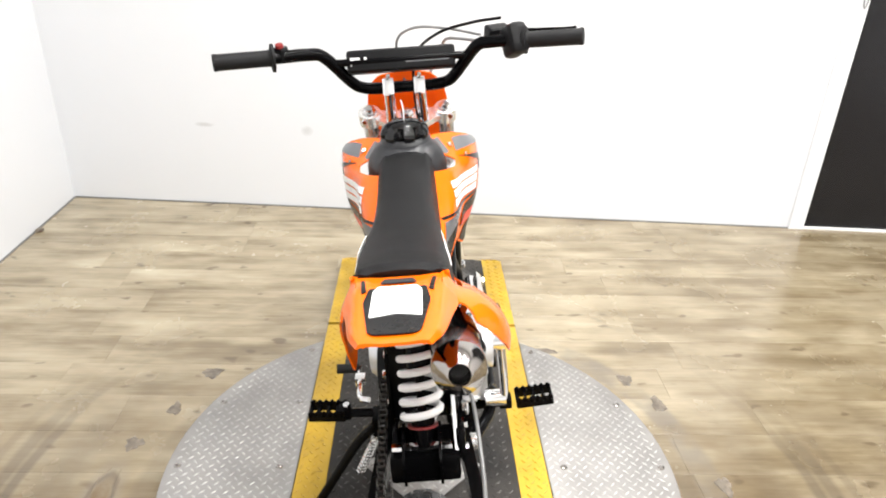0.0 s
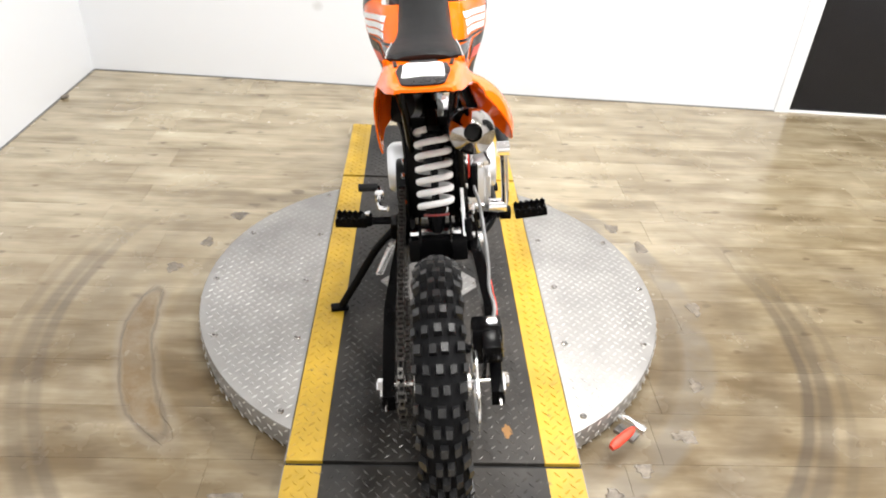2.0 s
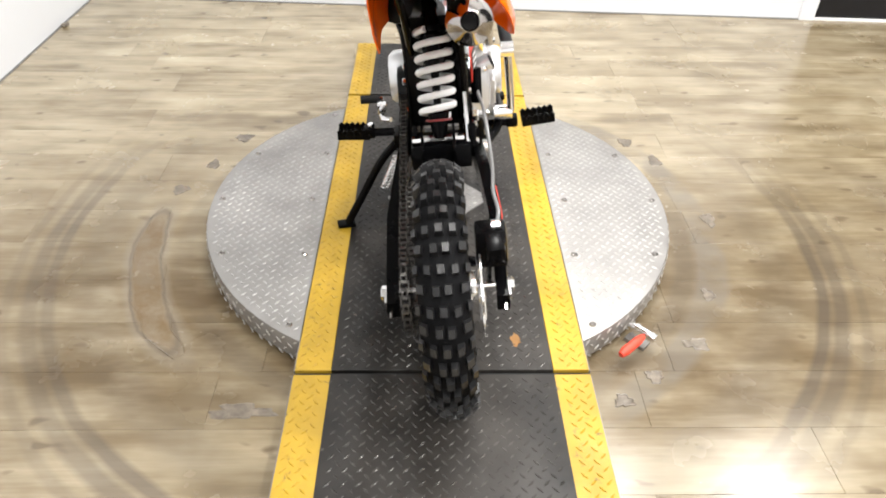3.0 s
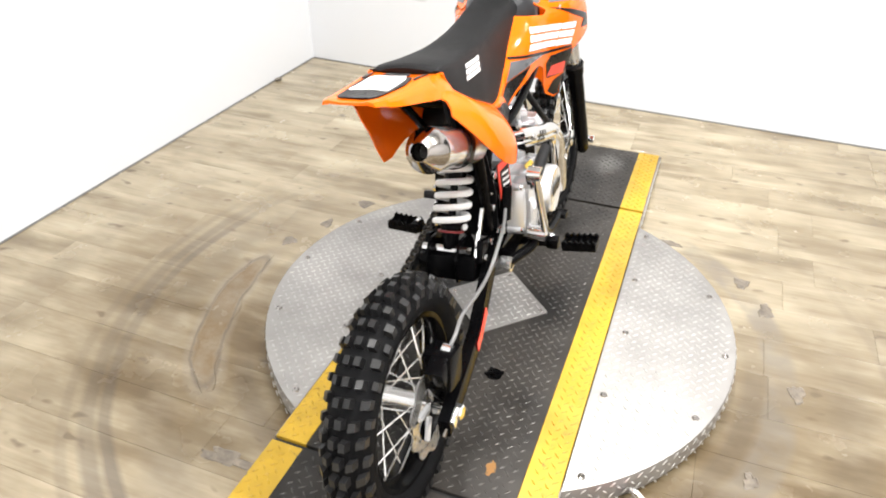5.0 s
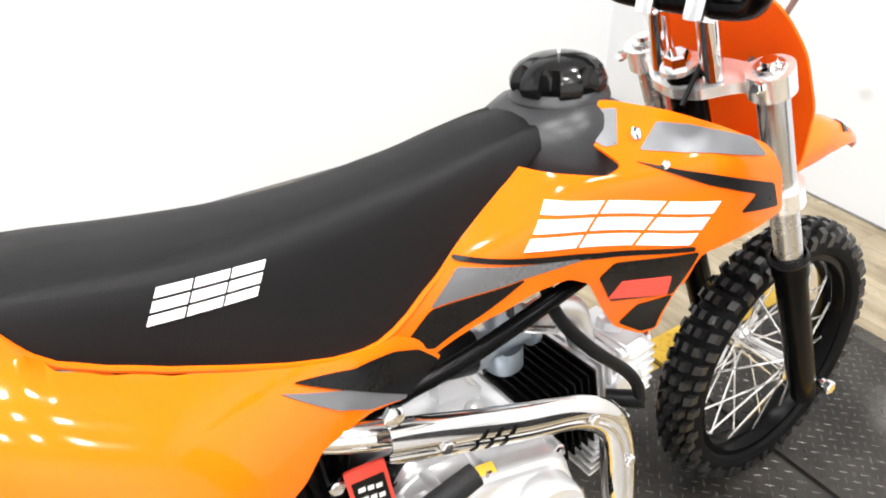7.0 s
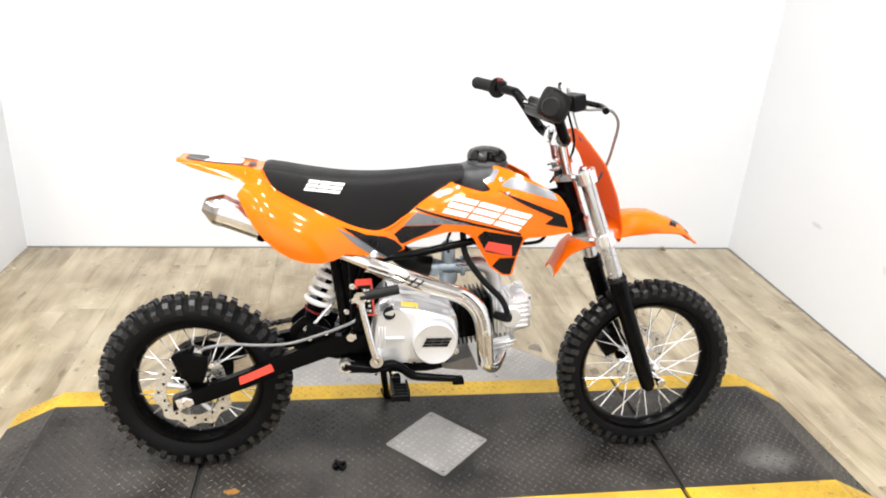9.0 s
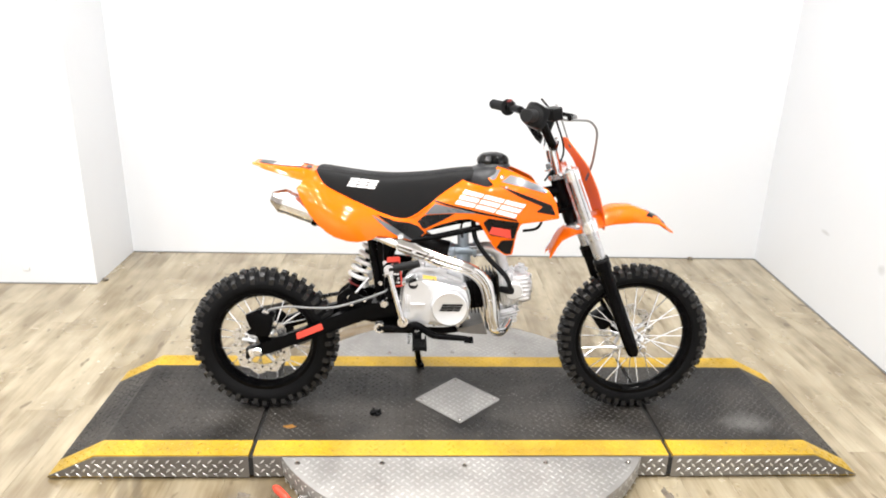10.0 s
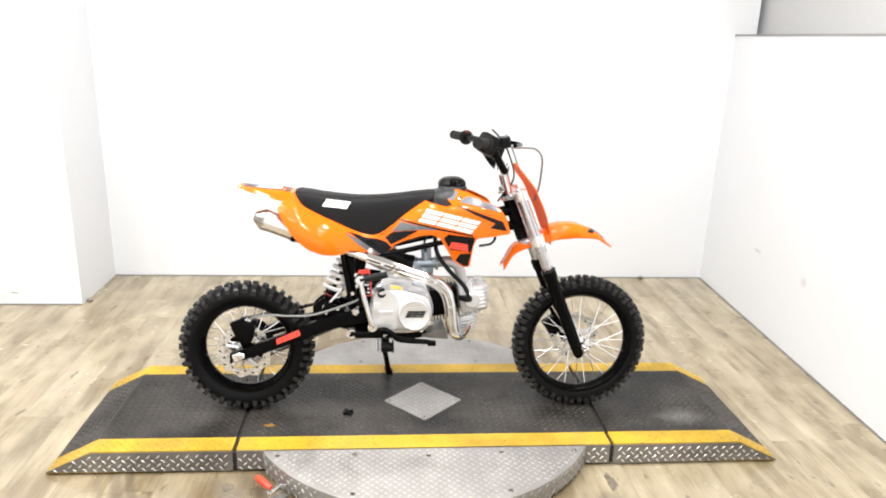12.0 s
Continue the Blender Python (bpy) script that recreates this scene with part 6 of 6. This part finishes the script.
for s in (-1, 1):
    a, b = RISE0 + Vector((s * 0.036, 0, 0)), RISE1 + Vector((s * 0.034, 0, 0))
    post = part("bar_riser", tube([a, b], 0.0125, 14, 0), CHROME, bike, "polished handlebar riser")
    part("bar_clamp", box((0.026, 0.036, 0.038), tuple(b + Vector((0, -0.001, 0.0))), (-12, 0, 0), 0.006), CHROME, post)
    for dy in (-0.012, 0.012):
        part("clamp_bolt", bolt_head(b + Vector((0, dy, 0.019)), (0, -0.2, 1), 0.0045, 0.006), DARK_CHROME, post)
BAR = [(-0.354, 0.153, 0.972), (-0.25, 0.189, 0.966), (-0.188, 0.211, 0.963), (-0.157, 0.224, 0.953), (-0.112, 0.264, 0.890), (-0.090, 0.279, 0.872), (-0.055, 0.284, 0.867), (0, 0.284, 0.867)]
BAR += [(-x, y, z) for x, y, z in BAR[-2::-1]]
bar = part("handlebar", tube(BAR, 0.0128, 12, 5), BLACK_PAINT, bike, "black steel handlebar")
part("crossbar_pad", box((0.228, 0.040, 0.047), (0, 0.250, 0.932), (-20, 0, 0), 0.011, segments=3), BLACK_PLASTIC, bar, "black padded crossbar cover")
part("pad_print", box((0.09, 0.0008, 0.004), (0.055, 0.2292, 0.933), (-20, 0, 0)), SILVER_DECAL, bar, "small print as a plain silver bar", 0)
for k, (dx, dz, w) in enumerate(((-0.088, 0.012, 0.02), (-0.063, 0.012, 0.006), (-0.088, -0.001, 0.012), (-0.070, -0.001, 0.010))):
    part("pad_print", box((w, 0.0008, 0.005), (dx * 1.14 + w / 2 - 0.004, 0.2288 - dz * 0.35, 0.933 + dz), (-20, 0, 0)), WHITE_DECAL, bar, "", 0)
part("crossbar", tube([(-0.146, 0.236, 0.936), (0.146, 0.236, 0.936)], 0.008, 10, 0), BLACK_PAINT, bar)
for s in (-1, 1):
    e0, e1 = Vector((s * 0.252, 0.188, 0.966)), Vector((s * 0.364, 0.1495, 0.972))
    gw = (e1 - e0).normalized()
    prof = [(0.0, 0.012), (0.0, 0.028 if s < 0 else 0.027), (0.005, 0.028), (0.007, 0.018)]
    for k in range(12):
        prof += [(0.010 + k * 0.0085, 0.0168), (0.014 + k * 0.0085, 0.0156)]
    prof += [(0.114, 0.0175), (0.119, 0.016), (0.119, 0.0005)]
    part("grip", turned(prof, e0, gw, 20), GRIP_RUBBER, bar, "black ribbed rubber grip")
part("kill_switch", box((0.024, 0.026, 0.032), (-0.238, 0.196, 0.970), (0, 0, -18), 0.008, segments=3), BLACK_PLASTIC, bar)
part("switch_button", turned([(0, 0.009), (0.006, 0.008), (0.007, 0.0005)], (-0.238, 0.190, 0.986), (0, -0.3, 1), 14), RED_PAINT, bar, "dark red stop button")
part("throttle_housing", box((0.040, 0.064, 0.064), (0.234, 0.197, 0.965), (-25, 0, 20), 0.022, segments=4), BLACK_PLASTIC, bar, "black throttle housing")
part("brake_cylinder", box((0.050, 0.034, 0.036), (0.205, 0.250, 0.970), (10, 0, 20), 0.008, segments=3), BLACK_PLASTIC, bar, "black brake master cylinder")
part("brake_lever", tube([(0.20, 0.262, 0.972), (0.235, 0.300, 0.966), (0.30, 0.285, 0.966), (0.355, 0.262, 0.968), (0.372, 0.258, 0.968)], [0.006, 0.006, 0.005, 0.005, 0.007], 8), BLACK_PAINT, bar, "black front brake lever")
part("front_brake_hose", tube([(0.205, 0.255, 0.972), (0.175, 0.287, 0.953), (0.13, 0.341, 0.950), (0.10, 0.381, 0.944), (0.085, 0.406, 0.915), (0.055, 0.412, 0.858), (0.03, 0.412, 0.81), (0.0, 0.405, 0.76)], 0.0036, 8), HOSE_GREY, bike, "grey front brake hose")
part("throttle_cable", tube([(0.210, 0.215, 1.008), (0.15, 0.232, 1.000), (0.08, 0.262, 0.978), (0.03, 0.30, 0.93), (0.02, 0.325, 0.84), (0.03, 0.27, 0.76)], 0.0032, 8), BLACK_PLASTIC, bike, "black throttle cable")
part("grey_cable", tube([(0.17, 0.245, 0.972), (0.10, 0.275, 0.985), (0.03, 0.292, 0.988), (-0.01, 0.315, 0.955), (0.0, 0.35, 0.86)], 0.003, 8), HOSE_GREY, bike)

# --- number plate and front fender ---
plate_y = line_of([(0.60, 0.470), (0.66, 0.462), (0.70, 0.450), (0.74, 0.436), (0.78, 0.417), (0.82, 0.395), (0.865, 0.357), (0.89, 0.338)])


def plate_lay(u, v):
    return (u, plate_y(v) - 0.003 - 1.2 * u * u, v)


part("front_plate", sheet([(-0.050, 0.612), (0.050, 0.612), (0.078, 0.66), (0.098, 0.74), (0.096, 0.80), (0.086, 0.855), (0.060, 0.884), (0.025, 0.890), (-0.025, 0.890), (-0.060, 0.884), (-0.086, 0.855), (-0.096, 0.80), (-0.098, 0.74), (-0.078, 0.66)], plate_lay, -0.003, 0.02, 0.01), ORANGE_MATT, bike, "orange plastic front number plate", 60)
fend_top = line_of([(0.300, 0.540), (0.33, 0.596), (0.37, 0.626), (0.42, 0.650), (0.48, 0.682), (0.525, 0.688), (0.566, 0.683), (0.636, 0.652), (0.690, 0.606)])
fend_wide = line_of([(0.300, 0.040), (0.36, 0.052), (0.44, 0.060), (0.52, 0.062), (0.60, 0.054), (0.65, 0.041), (0.690, 0.018)])
fend_drop = line_of([(0.300, 0.022), (0.36, 0.026), (0.44, 0.040), (0.50, 0.050), (0.56, 0.044), (0.62, 0.024), (0.690, 0.004)])
bm = bmesh.new()
rings = []
for y in np.linspace(0.300, 0.690, 36):
    w, zt, d = fend_wide(y), fend_top(y), fend_drop(y)
    outer = [(w, zt - d), (w * 0.95, zt - d * 0.55), (w * 0.75, zt - d * 0.18), (w * 0.35, zt - d * 0.02)]
    ring = [(x, y, z) for x, z in outer] + [(-x, y, z) for x, z in outer[::-1]] + [(-x + 0.0025, y, z - 0.0028) for x, z in outer] + [(x - 0.0025, y, z - 0.0028) for x, z in outer[::-1]]
    rings.append(ring)
loft(bm, rings)
fender = part("front_fender", bm, ORANGE, bike, "orange plastic front fender", 50)
for s in (-1, 1):
    tip_lay = lambda u, v, s=s: (s * fend_wide(u) * v, u, fend_top(u) - fend_drop(u) * float(np.interp(v, (0, 0.35, 0.75, 0.95, 1.0), (0.02, 0.02, 0.18, 0.55, 1.0))) + 0.0022)
    part("decal", sheet([(0.588, 0.93), (0.612, 0.42), (0.650, 0.30), (0.662, 0.60), (0.650, 0.90)], tip_lay, -0.001 * s, 0.05, 0.0), BLACK_DECAL, fender, "black decal at the tip", 50)


# ---- floor planks ----
PLANK_W, PLANK_L, GAP = 0.152, 0.914, 0.0004


def plank_mesh(length):
    bm = box((length - GAP, PLANK_W - GAP, 0.0045), (length / 2, PLANK_W / 2, -0.00225), bevel=0.0004, segments=1)
    return mesh_of(bm, "plank", VINYL, 0)


PLANKS = {}
plank_rng = random.Random(11)
row_y = REAR
while row_y < FRONT:
    x = LEFT
    first = 0.2 + plank_rng.random() * 0.7
    while x < RIGHT - 0.01:
        length = round(min(first, RIGHT - x), 2)
        first = PLANK_L
        if length < 0.03:
            break
        if length not in PLANKS:
            PLANKS[length] = plank_mesh(length)
        plank = new("plank", PLANKS[length])
        plank.parent, plank.location = floor, (x, row_y, 0)
        x += length
    row_y += PLANK_W
